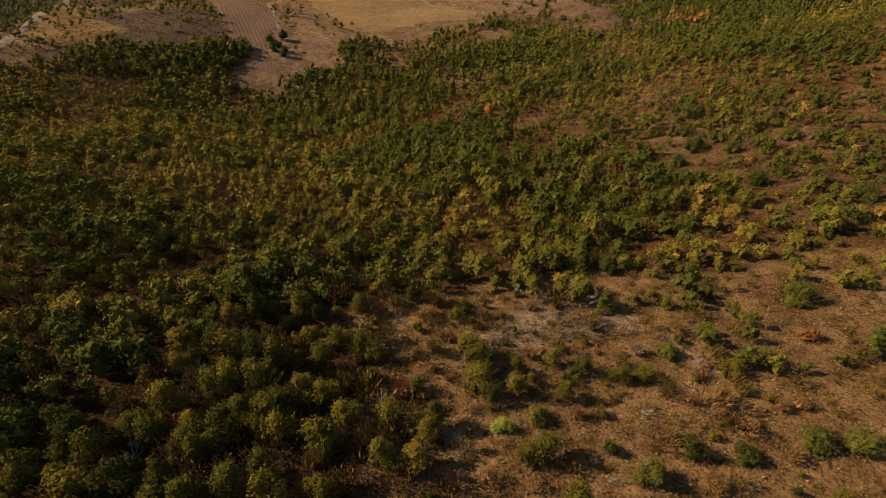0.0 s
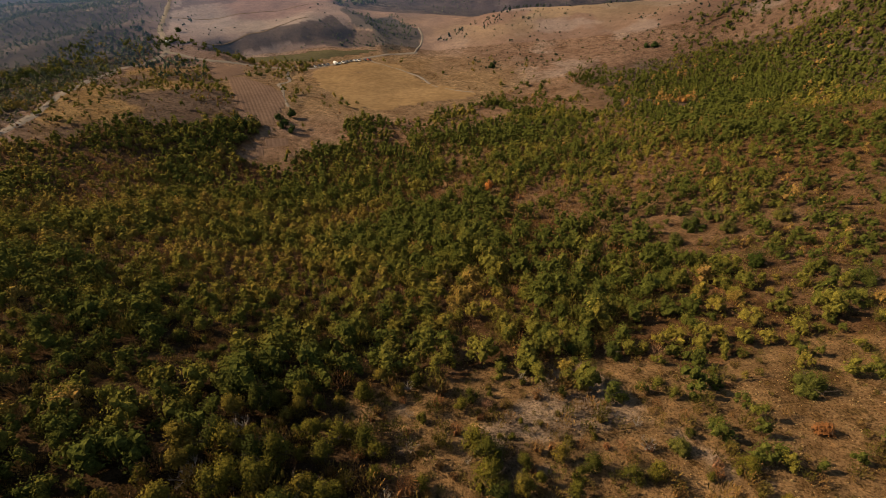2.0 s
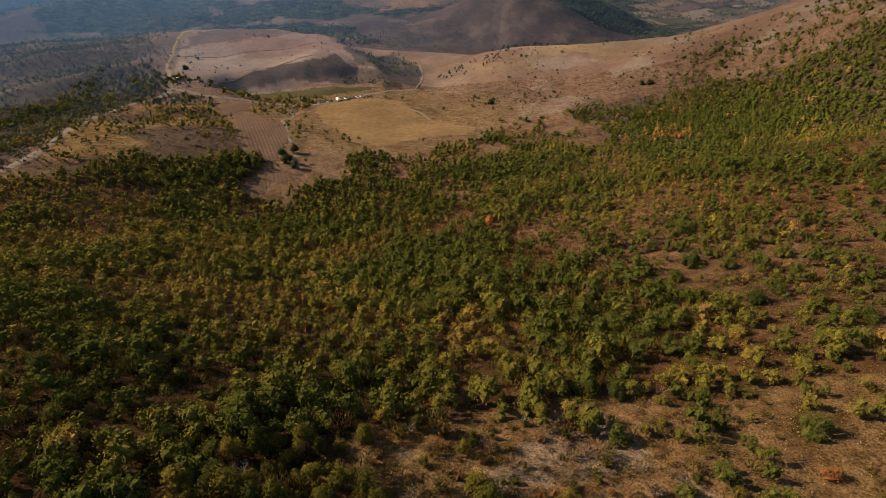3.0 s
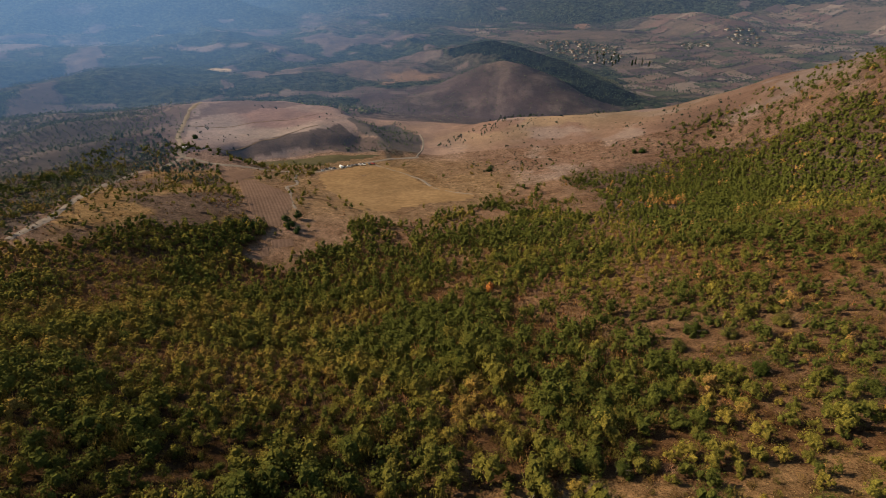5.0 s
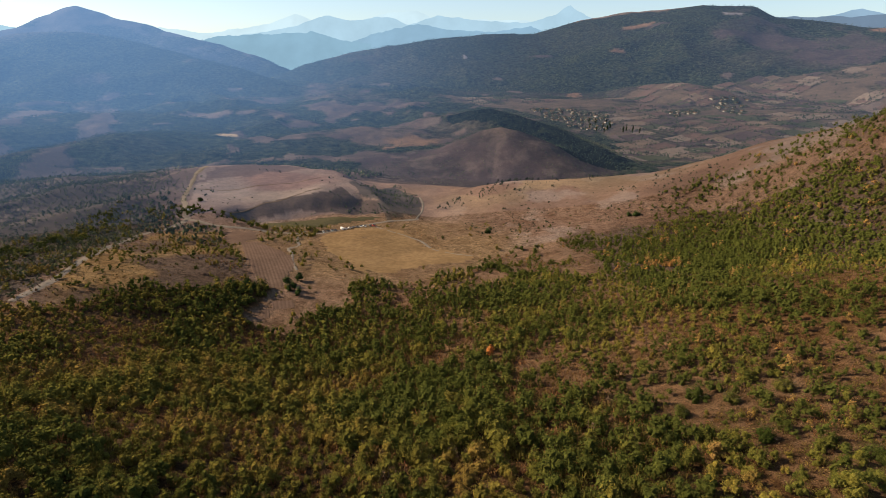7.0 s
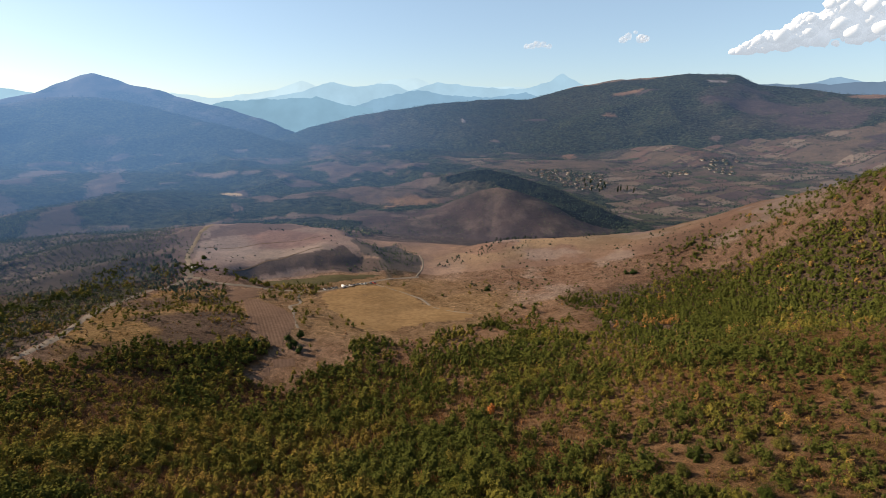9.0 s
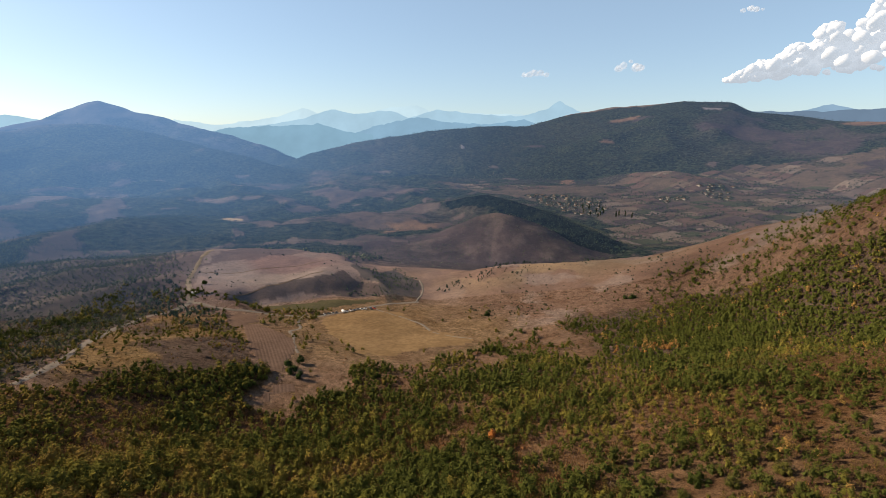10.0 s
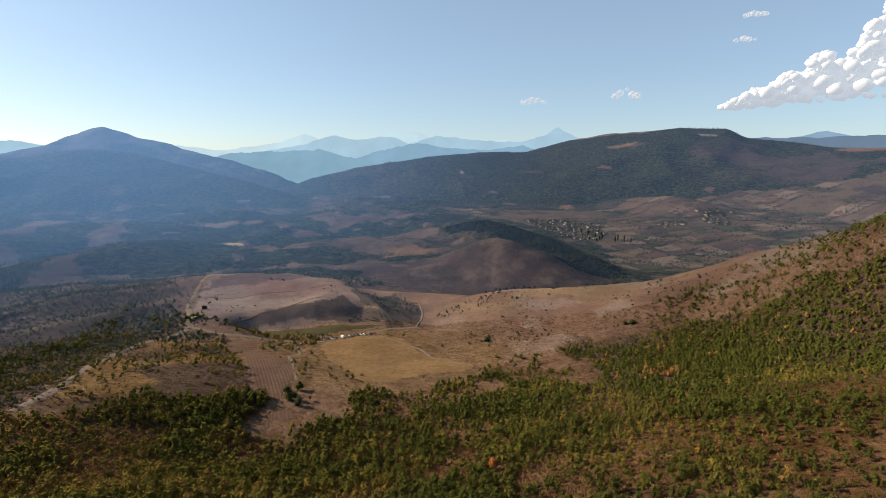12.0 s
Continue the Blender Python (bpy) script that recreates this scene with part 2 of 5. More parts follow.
# ridges of the far land: crest in plan with its heights, fall of the near and the far side, roundness of the top, depth of its gullies
RIDGES = [
    ([(-2624, 2742, 275), (-2520, 2838, 297), (-2404, 3001, 345), (-2333, 3180, 427), (-2263, 3230, 466), (-2213, 3264, 479), (-2106, 3275, 448), (-2006, 3278, 413),
      (-1832, 3264, 381), (-1688, 3228, 337), (-1547, 3187, 308), (-1372, 3157, 269), (-1146, 3086, 210), (-973, 2987, 151), (-780, 2887, 81)], 0.34, 0.4, 40, 0.30),
    ([(-2211, 2307, 256), (-2125, 2452, 270), (-2063, 2569, 302), (-1911, 2621, 312), (-1735, 2622, 307), (-1536, 2569, 272), (-1388, 2538, 238), (-1181, 2475, 191),
      (-1007, 2443, 156), (-851, 2395, 114), (-721, 2332, 83), (-598, 2263, 48)], 0.30, 0.35, 60, 0.34),
    ([(-1150, 2600, -20), (-950, 2720, 80), (-747, 2895, 164), (-506, 3048, 228), (-95, 3237, 295), (241, 3328, 328), (553, 3391, 332), (864, 3425, 417), (1123, 3399, 458),
      (1323, 3326, 464), (1501, 3193, 480), (1700, 3035, 461), (1807, 2977, 402), (1955, 2824, 377), (2018, 2593, 334), (2110, 2388, 325), (2251, 1964, 308)], 0.285, 0.45, 70, 0.18),
    ([(558, 2168, 42), (640, 2197, 60), (757, 2106, 92), (890, 1944, 112), (916, 1821, 102), (932, 1700, 60)], 0.40, 0.22, 30, 0.25),
    ([(-851, 1635, 4), (-786, 1611, 24), (-711, 1591, 43), (-584, 1588, 49), (-519, 1557, 35), (-432, 1531, 11)], 0.30, 0.22, 30, 0.2),
    ([(-626, 1420, 12), (-556, 1406, 25), (-473, 1414, 35), (-404, 1404, 39), (-343, 1379, 30), (-297, 1358, 18)], 0.30, 0.25, 25, 0.2),
    ([(-159, 1401, 16), (-109, 1385, 35), (-66, 1368, 50), (-20, 1349, 59), (19, 1319, 56), (56, 1288, 48)], 0.40, 0.4, 22, 0.2),
    ([(-332, 1092, 8), (-299, 1132, 20), (-219, 1191, 38), (-116, 1214, 41), (-39, 1189, 36), (30, 1139, 31)], 0.22, 0.2, 30, 0.25),
    ([(4, 1329, 58), (65, 1318, 75), (106, 1285, 85), (166, 1218, 77), (225, 1147, 63), (279, 1052, 43), (332, 952, 26), (352, 900, 8)], 0.42, 0.42, 14, 0.15),
    ([(-157, 775, 24), (-108, 833, 22), (-51, 878, 31), (-5, 909, 43), (46, 938, 64), (80, 951, 77), (101, 954, 81), (123, 941, 78), (161, 904, 63), (199, 856, 44), (227, 807, 26)], 0.36, 0.36, 22, 0.2),
    ([(-557, 555, 61), (-535, 561, 64), (-482, 581, 68), (-424, 599, 68), (-380, 610, 68), (-330, 630, 68)], 0.26, 0.30, 25, 0.35),
    ([(-470, 430, 64), (-455, 447, 68), (-443, 458, 69), (-427, 487, 71), (-402, 519, 75), (-377, 549, 74), (-345, 580, 70)], 0.34, 0.30, 10, 0.3),
    ([(-400, 355, 62), (-388, 373, 66), (-381, 386, 67), (-361, 424, 69), (-342, 458, 69), (-322, 498, 70), (-305, 530, 68)], 0.36, 0.34, 8, 0.3),
    ([(-735, 744, 51), (-716, 762, 51), (-705, 812, 56), (-675, 886, 59), (-657, 1021, 58), (-632, 1105, 51), (-549, 1148, 37)], 0.25, 0.25, 40, 0.35),
    ([(-1213, 1255, 44), (-1160, 1370, 49), (-1068, 1442, 51), (-951, 1497, 49), (-835, 1473, 38)], 0.22, 0.2, 40, 0.35),
]


def ridge(x, y, crest, near_fall, far_fall, top, cut):
    """The height of a ridge's own slopes, with spurs and gullies down its sides."""
    legs = []
    for (x0, y0, z0), (x1, y1, z1) in zip(crest, crest[1:]):
        dx, dy = x1 - x0, y1 - y0
        t = np.clip(((x - x0) * dx + (y - y0) * dy) / (dx * dx + dy * dy), 0, 1)
        px, py = x0 + t * dx, y0 + t * dy
        legs.append((np.hypot(x - px, y - py), z0 + t * (z1 - z0), np.hypot(px, py)))
    d = np.minimum.reduce([q[0] for q in legs])
    weight, high, out = 1e-9, 0.0, 0.0
    for q, z, r in legs:
        w = np.exp(-(q - d) / (6 + 0.16 * d))
        weight, high, out = weight + w, high + w * z, out + w * r
    high, out = high / weight, out / weight
    side = ss(-30, 30, out - np.hypot(x, y))
    fall_by = (near_fall * side + far_fall * (1 - side)) * (np.sqrt(d * d + top * top) - top)
    size = 90 + 0.35 * (max(z for _, _, z in crest) - 20)
    wx, wy = x + 0.5 * size * fbm(x, y, size * 2, 3, 23), y + 0.5 * size * fbm(x, y, size * 2, 3, 27)
    spur = 1 - np.abs(2 * vnoise(wx / size, wy / (1.7 * size), len(crest)) - 1)
    spur = spur - 0.55 + 0.45 * fbm(x, y, size * 0.7, 4, 29)
    grow = np.minimum(d, 2.6 * size) * (1 - np.exp(-(d / (1.1 * size)) ** 2))
    return high - fall_by + cut * near_fall * grow * spur


def depth(poly, x, y):
    """Metres inside an outline, below zero outside it."""
    x, y = np.asarray(x, float), np.asarray(y, float)
    best = np.full(x.shape, 1e9)
    for (x0, y0), (x1, y1) in zip(poly, poly[1:] + poly[:1]):
        dx, dy = x1 - x0, y1 - y0
        t = np.clip(((x - x0) * dx + (y - y0) * dy) / (dx * dx + dy * dy), 0, 1)
        best = np.minimum(best, np.hypot(x - x0 - t * dx, y - y0 - t * dy))
    return np.where(inside(poly, x, y), best, -best)


def terrain(x, y):
    """The height of the ground."""
    x, y = np.asarray(x, float), np.asarray(y, float)
    z = fall(y)
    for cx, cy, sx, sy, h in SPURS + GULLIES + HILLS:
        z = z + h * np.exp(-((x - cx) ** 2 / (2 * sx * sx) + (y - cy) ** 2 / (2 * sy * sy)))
    r = np.hypot(x, y)
    reach = r.max(initial=0.0)
    if reach > 430:
        rolling = 1 - np.abs(2 * vnoise(x / 190 + 0.8 * fbm(x, y, 300, 3, 33), y / 240, 35) - 1)
        z = z + (38 * (rolling - 0.55) + 16 * fbm(x, y, 110, 4, 37)) * ss(850, 1150, r) * ss(3600, 2900, r) * (0.12 + 0.88 * ss(150, -150, x))
        for crest, near_fall, far_fall, top, cut in RIDGES:
            h = ridge(x, y, crest, near_fall, far_fall, top, cut) - 400 * ss(520, 440, r)
            z = 0.5 * (z + h + np.sqrt((z - h) ** 2 + 36))
    if reach > 380:
        edge = depth(PLATEAU, x, y) + 26 * fbm(x, y, 75, 3, 13)
        z = z + (63 + 4 * ss(-150, -330, x) + 3.0 * fbm(x, y, 130, 3, 15) - z) * ss(-52, 26, edge)
        z = z + (49 - z) * ss(-38, 6, depth(MEADOW, x, y) + 8 * fbm(x, y, 40, 3, 14))
    return z + fbm(x, y, 9, 3, 3) * 0.7 * ss(280, 130, r) + fbm(x, y, 70, 4, 9) * 5.0 * ss(120, 500, r)


# ---- materials ----
def material(name, rough=0.9):
    m = bpy.data.materials.new(name)
    m.use_nodes = True
    b = m.node_tree.nodes["Principled BSDF"]
    b.inputs["Roughness"].default_value = rough
    b.inputs["Specular IOR Level"].default_value = 0.0
    return m, m.node_tree, b


def node(tree, kind, **values):
    n = tree.nodes.new(kind)
    for key, v in values.items():
        n.inputs[key].default_value = v
    return n


def ramp(tree, fac, stops):
    n = tree.nodes.new("ShaderNodeValToRGB")
    el = n.color_ramp.elements
    while len(el) < len(stops):
        el.new(0.5)
    for e, (p, c) in zip(el, stops):
        e.position, e.color = p, (*c, 1)
    tree.links.new(fac, n.inputs[0])
    return n.outputs[0]


def shade(stops, k=0.42):
    return [(p, tuple(v * k for v in c)) for p, c in stops]


def noise_tex(tree, scale, detail=6.0, rough=0.6, coord=None):
    n = tree.nodes.new("ShaderNodeTexNoise")
    n.inputs["Scale"].default_value, n.inputs["Detail"].default_value, n.inputs["Roughness"].default_value = scale, detail, rough
    if coord is None:
        coord = tree.nodes.new("ShaderNodeNewGeometry").outputs["Position"]
    tree.links.new(coord, n.inputs["Vector"])
    return n.outputs["Fac"]


def blend(tree, kind, fac, a, b):
    n = tree.nodes.new("ShaderNodeMix")
    n.data_type, n.blend_type = "RGBA", kind
    for socket, v in ((n.inputs[0], fac), (n.inputs[6], a), (n.inputs[7], b)):
        if isinstance(v, (int, float)):
            socket.default_value = v
        elif isinstance(v, tuple):
            socket.default_value = (*v, 1)
        else:
            tree.links.new(v, socket)
    return n.outputs[2]


def bump(tree, bsdf, height, strength=0.5, distance=0.3):
    n = tree.nodes.new("ShaderNodeBump")
    n.inputs["Strength"].default_value, n.inputs["Distance"].default_value = strength, distance
    tree.links.new(height, n.inputs["Height"])
    tree.links.new(n.outputs[0], bsdf.inputs["Normal"])


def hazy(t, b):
    """Distance haze painted on as emission, read from the air attribute."""
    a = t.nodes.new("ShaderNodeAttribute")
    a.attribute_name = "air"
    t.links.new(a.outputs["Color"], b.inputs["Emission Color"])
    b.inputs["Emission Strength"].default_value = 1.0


def make_ground(name, far=False):
    """Dry soil and grass: the zone's own colour, broken by tussocks, soil and stones; far off by tree tops and glades too."""
    m, t, b = material(name, 0.95)
    zone = t.nodes.new("ShaderNodeAttribute")
    zone.attribute_name = "zone"
    k = 0.32 if far else 1.0
    fine, mid, wide = noise_tex(t, 2.6, 4), noise_tex(t, 0.42, 6, 0.7), noise_tex(t, 0.05, 5)
    c = blend(t, "MULTIPLY", 1.0 * k, zone.outputs["Color"], ramp(t, mid, [(0.3, (0.55, 0.53, 0.48)), (0.5, (1.0, 1.0, 1.0)), (0.72, (1.25, 1.2, 1.12))]))
    c = blend(t, "MULTIPLY", 0.8 * k, c, ramp(t, fine, [(0.36, (0.34, 0.32, 0.28)), (0.5, (1.0, 1.0, 1.0)), (0.68, (1.4, 1.38, 1.34))]))
    c = blend(t, "MULTIPLY", 0.7 * k, c, ramp(t, wide, [(0.3, (0.7, 0.62, 0.54)), (0.55, (1.05, 1.05, 1.05)), (0.75, (1.25, 1.18, 1.05))]))
    c = blend(t, "MULTIPLY", 0.85 * k, c, ramp(t, noise_tex(t, 0.17, 6, 0.8), [(0.36, (0.5, 0.46, 0.40)), (0.5, (1.0, 1.0, 1.0)), (0.66, (1.3, 1.26, 1.2))]))
    c = blend(t, "MULTIPLY", 0.9 * k, c, ramp(t, noise_tex(t, 0.9, 5, 0.75), [(0.34, (0.45, 0.46, 0.36)), (0.46, (1.0, 1.0, 1.0)), (0.7, (1.12, 1.1, 1.06))]))
    c = blend(t, "MULTIPLY", 0.85 * k, c, ramp(t, noise_tex(t, 0.38, 3, 0.6), [(0.58, (1.0, 1.0, 1.0)), (0.66, (0.42, 0.45, 0.38))]))
    c = blend(t, "MULTIPLY", 0.8 * k, c, ramp(t, noise_tex(t, 0.3, 4, 0.75), [(0.30, (1.7, 1.72, 1.75)), (0.40, (1.0, 1.0, 1.0)), (0.64, (1.0, 1.0, 1.0)), (0.72, (0.5, 0.5, 0.48))]))
    stone = ramp(t, noise_tex(t, 0.16, 9, 0.75), [(0.63, (0, 0, 0)), (0.70, (0.7 * k, 0.7 * k, 0.7 * k))])
    c = blend(t, "MIX", stone, c, blend(t, "MULTIPLY", 1.0, zone.outputs["Color"], (1.75, 1.85, 2.1)))
    if far:
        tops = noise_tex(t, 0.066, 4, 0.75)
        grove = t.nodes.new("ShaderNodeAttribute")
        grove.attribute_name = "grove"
        # gaps between tree tops painted dark, crowns bright, following the bump
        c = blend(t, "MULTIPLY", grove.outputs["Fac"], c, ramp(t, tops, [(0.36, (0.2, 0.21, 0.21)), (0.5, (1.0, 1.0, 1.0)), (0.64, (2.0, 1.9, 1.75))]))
        c = blend(t, "MULTIPLY", 0.7, c, ramp(t, noise_tex(t, 0.012, 6, 0.7), [(0.34, (0.65, 0.67, 0.69)), (0.66, (1.3, 1.25, 1.2))]))
        bump(t, b, blend(t, "MULTIPLY", 1.0, tops, grove.outputs["Color"]), 0.8, 7.0)
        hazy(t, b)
    else:
        bump(t, b, fine, 0.9, 0.35)
    t.links.new(c, b.inputs["Base Color"])
    return m


def make_plain(name, low, high, scale, rough=0.9, detail=5, relief=0.3, air=False):
    m, t, b = material(name, rough)
    f = noise_tex(t, scale, detail, 0.65)
    g = noise_tex(t, scale * 9, 3)
    c = ramp(t, f, shade([(0.3, low), (0.7, high)]))
    c = blend(t, "MULTIPLY", 0.6, c, ramp(t, g, [(0.3, (0.65, 0.65, 0.65)), (0.7, (1.2, 1.2, 1.2))]))
    t.links.new(c, b.inputs["Base Color"])
    if relief:
        bump(t, b, g, relief, 0.1)
    if air:
        hazy(t, b)
    return m


OAK = [(0.0, (0.042, 0.048, 0.012)), (0.3, (0.082, 0.076, 0.017)), (0.5, (0.110, 0.088, 0.020)), (0.68, (0.136, 0.088, 0.027)),
       (0.82, (0.14, 0.088, 0.032)), (0.92, (0.20, 0.088, 0.03)), (1.0, (0.30, 0.085, 0.025))]
BROOM = [(0.0, (0.076, 0.068, 0.018)), (0.3, (0.122, 0.084, 0.028)), (0.55, (0.152, 0.084, 0.038)), (0.8, (0.172, 0.080, 0.040)), (1.0, (0.150, 0.100, 0.076))]
OAK_NEAR = [(0.0, (0.034, 0.042, 0.012)), (0.4, (0.074, 0.072, 0.016)), (0.75, (0.118, 0.102, 0.02)), (1.0, (0.15, 0.112, 0.026))]


def make_leaves(name, stops, source, grain=2.6, shine=0.86, vary=0.6, air=False, glow=0.06):
    """Leaves whose colour differs from tree to tree and from leaf to leaf."""
    m, t, b = material(name, 0.75)
    if source == "object":
        f = t.nodes.new("ShaderNodeObjectInfo").outputs["Random"]
    else:
        a = t.nodes.new("ShaderNodeAttribute")
        a.attribute_name = "tint"
        f = a.outputs["Fac"]
    c = ramp(t, f, shade(stops, shine))
    island = t.nodes.new("ShaderNodeNewGeometry").outputs["Random Per Island"]
    c = blend(t, "MULTIPLY", 1.0, c, ramp(t, island, [(0.0, (1 - 0.45 * vary, 1 - 0.4 * vary, 1 - 0.45 * vary)), (0.6, (1.0, 1.0, 1.0)), (1.0, (1 + 0.35 * vary, 1 + 0.28 * vary, 1 + 0.1 * vary))]))
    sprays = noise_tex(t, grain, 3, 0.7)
    # shade between sprays painted in: dark dips, bright tips
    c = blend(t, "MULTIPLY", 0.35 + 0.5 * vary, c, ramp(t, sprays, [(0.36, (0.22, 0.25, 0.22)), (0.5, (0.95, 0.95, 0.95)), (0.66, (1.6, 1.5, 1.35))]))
    t.links.new(c, b.inputs["Base Color"])
    bump(t, b, sprays, 0.5, 0.25)
    tr = t.nodes.new("ShaderNodeBsdfTranslucent")
    t.links.new(c, tr.inputs["Color"])
    if air:
        hazy(t, b)
    mix = node(t, "ShaderNodeMixShader", Fac=0.0 if air else glow)
    t.links.new(b.outputs[0], mix.inputs[1])
    t.links.new(tr.outputs[0], mix.inputs[2])
    t.links.new(mix.outputs[0], t.nodes["Material Output"].inputs["Surface"])
    return m


GROUND = make_ground("dry_ground")
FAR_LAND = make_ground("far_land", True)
BROOM_STUFF = make_leaves("broom_stems", BROOM, "tint", shine=0.70, vary=0.6)
BROOM_NEAR = make_leaves("broom_twigs", BROOM, "object")
STONE = make_plain("limestone", (0.24, 0.22, 0.20), (0.36, 0.33, 0.30), 1.5)
PLASTER = make_plain("plaster", (0.20, 0.195, 0.195), (0.62, 0.61, 0.60), 0.12, relief=0)
ROOF_TILE = make_plain("clay_tiles", (0.14, 0.11, 0.10), (0.26, 0.20, 0.175), 0.12, relief=0)
CLOUD = make_plain("cloud", (0.50, 0.51, 0.53), (0.56, 0.56, 0.56), 0.004, 1.0, relief=0)
# added glow stands in for light scattered inside the cloud
CLOUD.node_tree.nodes["Principled BSDF"].inputs["Emission Color"].default_value = (0.80, 0.88, 0.98, 1)
CLOUD.node_tree.nodes["Principled BSDF"].inputs["Emission Strength"].default_value = 0.22
FURROWS = make_plain("ploughed_soil", (0.145, 0.098, 0.078), (0.185, 0.128, 0.102), 0.05)
STUBBLE = make_plain("mown_grass", (0.20, 0.133, 0.072), (0.29, 0.200, 0.112), 0.03, detail=8)
GREEN_MEADOW = make_plain("green_meadow", (0.075, 0.072, 0.046), (0.11, 0.10, 0.06), 0.05)
TRACK = make_plain("pale_gravel", (0.19, 0.168, 0.15), (0.28, 0.25, 0.225), 0.12, detail=8)
FAINT = make_plain("trodden_earth", (0.135, 0.105, 0.085), (0.185, 0.148, 0.122), 0.12, detail=8)
BARK = make_plain("bark", (0.07, 0.055, 0.045), (0.16, 0.13, 0.11), 3.0)
DEADWOOD = make_plain("dead_wood", (0.22, 0.19, 0.17), (0.38, 0.34, 0.31), 3.0)
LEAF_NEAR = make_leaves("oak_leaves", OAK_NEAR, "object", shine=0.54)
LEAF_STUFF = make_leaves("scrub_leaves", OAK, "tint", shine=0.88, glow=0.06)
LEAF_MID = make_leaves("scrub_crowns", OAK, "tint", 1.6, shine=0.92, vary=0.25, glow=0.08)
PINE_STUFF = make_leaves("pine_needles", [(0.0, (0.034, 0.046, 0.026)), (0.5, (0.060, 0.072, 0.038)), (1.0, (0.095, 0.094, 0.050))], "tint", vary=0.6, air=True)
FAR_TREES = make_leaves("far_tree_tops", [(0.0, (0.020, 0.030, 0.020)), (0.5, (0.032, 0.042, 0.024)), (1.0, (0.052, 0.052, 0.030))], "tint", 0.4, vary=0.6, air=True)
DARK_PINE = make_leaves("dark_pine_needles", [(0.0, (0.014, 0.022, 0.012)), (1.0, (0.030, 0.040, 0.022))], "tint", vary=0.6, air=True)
JUNIPER = make_leaves("juniper_needles", [(0.0, (0.022, 0.030, 0.008)), (0.6, (0.042, 0.048, 0.013)), (1.0, (0.070, 0.066, 0.018))], "object")
TUSSOCK = make_leaves("dry_tussocks", [(0.0, (0.12, 0.082, 0.045)), (0.6, (0.165, 0.115, 0.062)), (1.0, (0.11, 0.088, 0.042))], "tint", 5.0)


# ---- mesh helpers ----
def from_arrays(name, verts, faces, mat, smooth=False):
    """A mesh object from arrays of vertices and of triangles or quads."""
    verts, faces = np.asarray(verts, np.float32), np.asarray(faces, np.int32)
    me = bpy.data.meshes.new(name)
    k = faces.shape[1]
    me.vertices.add(len(verts))
    me.vertices.foreach_set("co", verts.ravel())
    me.loops.add(faces.size)
    me.loops.foreach_set("vertex_index", faces.ravel())
    me.polygons.add(len(faces))
    me.polygons.foreach_set("loop_start", np.arange(0, faces.size, k, dtype=np.int32))
    me.polygons.foreach_set("use_smooth", np.full(len(faces), smooth))
    me.update(calc_edges=True)
    me.materials.append(mat)
    return new(name, me)


def part(name, bm, mat, parent, label=""):
    """One mesh object under a thing or a part."""
    me = bpy.data.meshes.new(name)
    bm.to_mesh(me)
    bm.free()
    me.materials.append(mat)
    ob = new(name, me)
    ob.parent = parent
    return tagged(ob, label)


def point_attribute(ob, name, values):
    a = ob.data.attributes.new(name, "FLOAT", "POINT")
    a.data.foreach_set("value", np.asarray(values, np.float32))


def mesh_part(name, verts, faces, mat, parent, label=""):
    ob = from_arrays(name, verts, faces, mat)
    ob.parent = parent
    return tagged(ob, label)


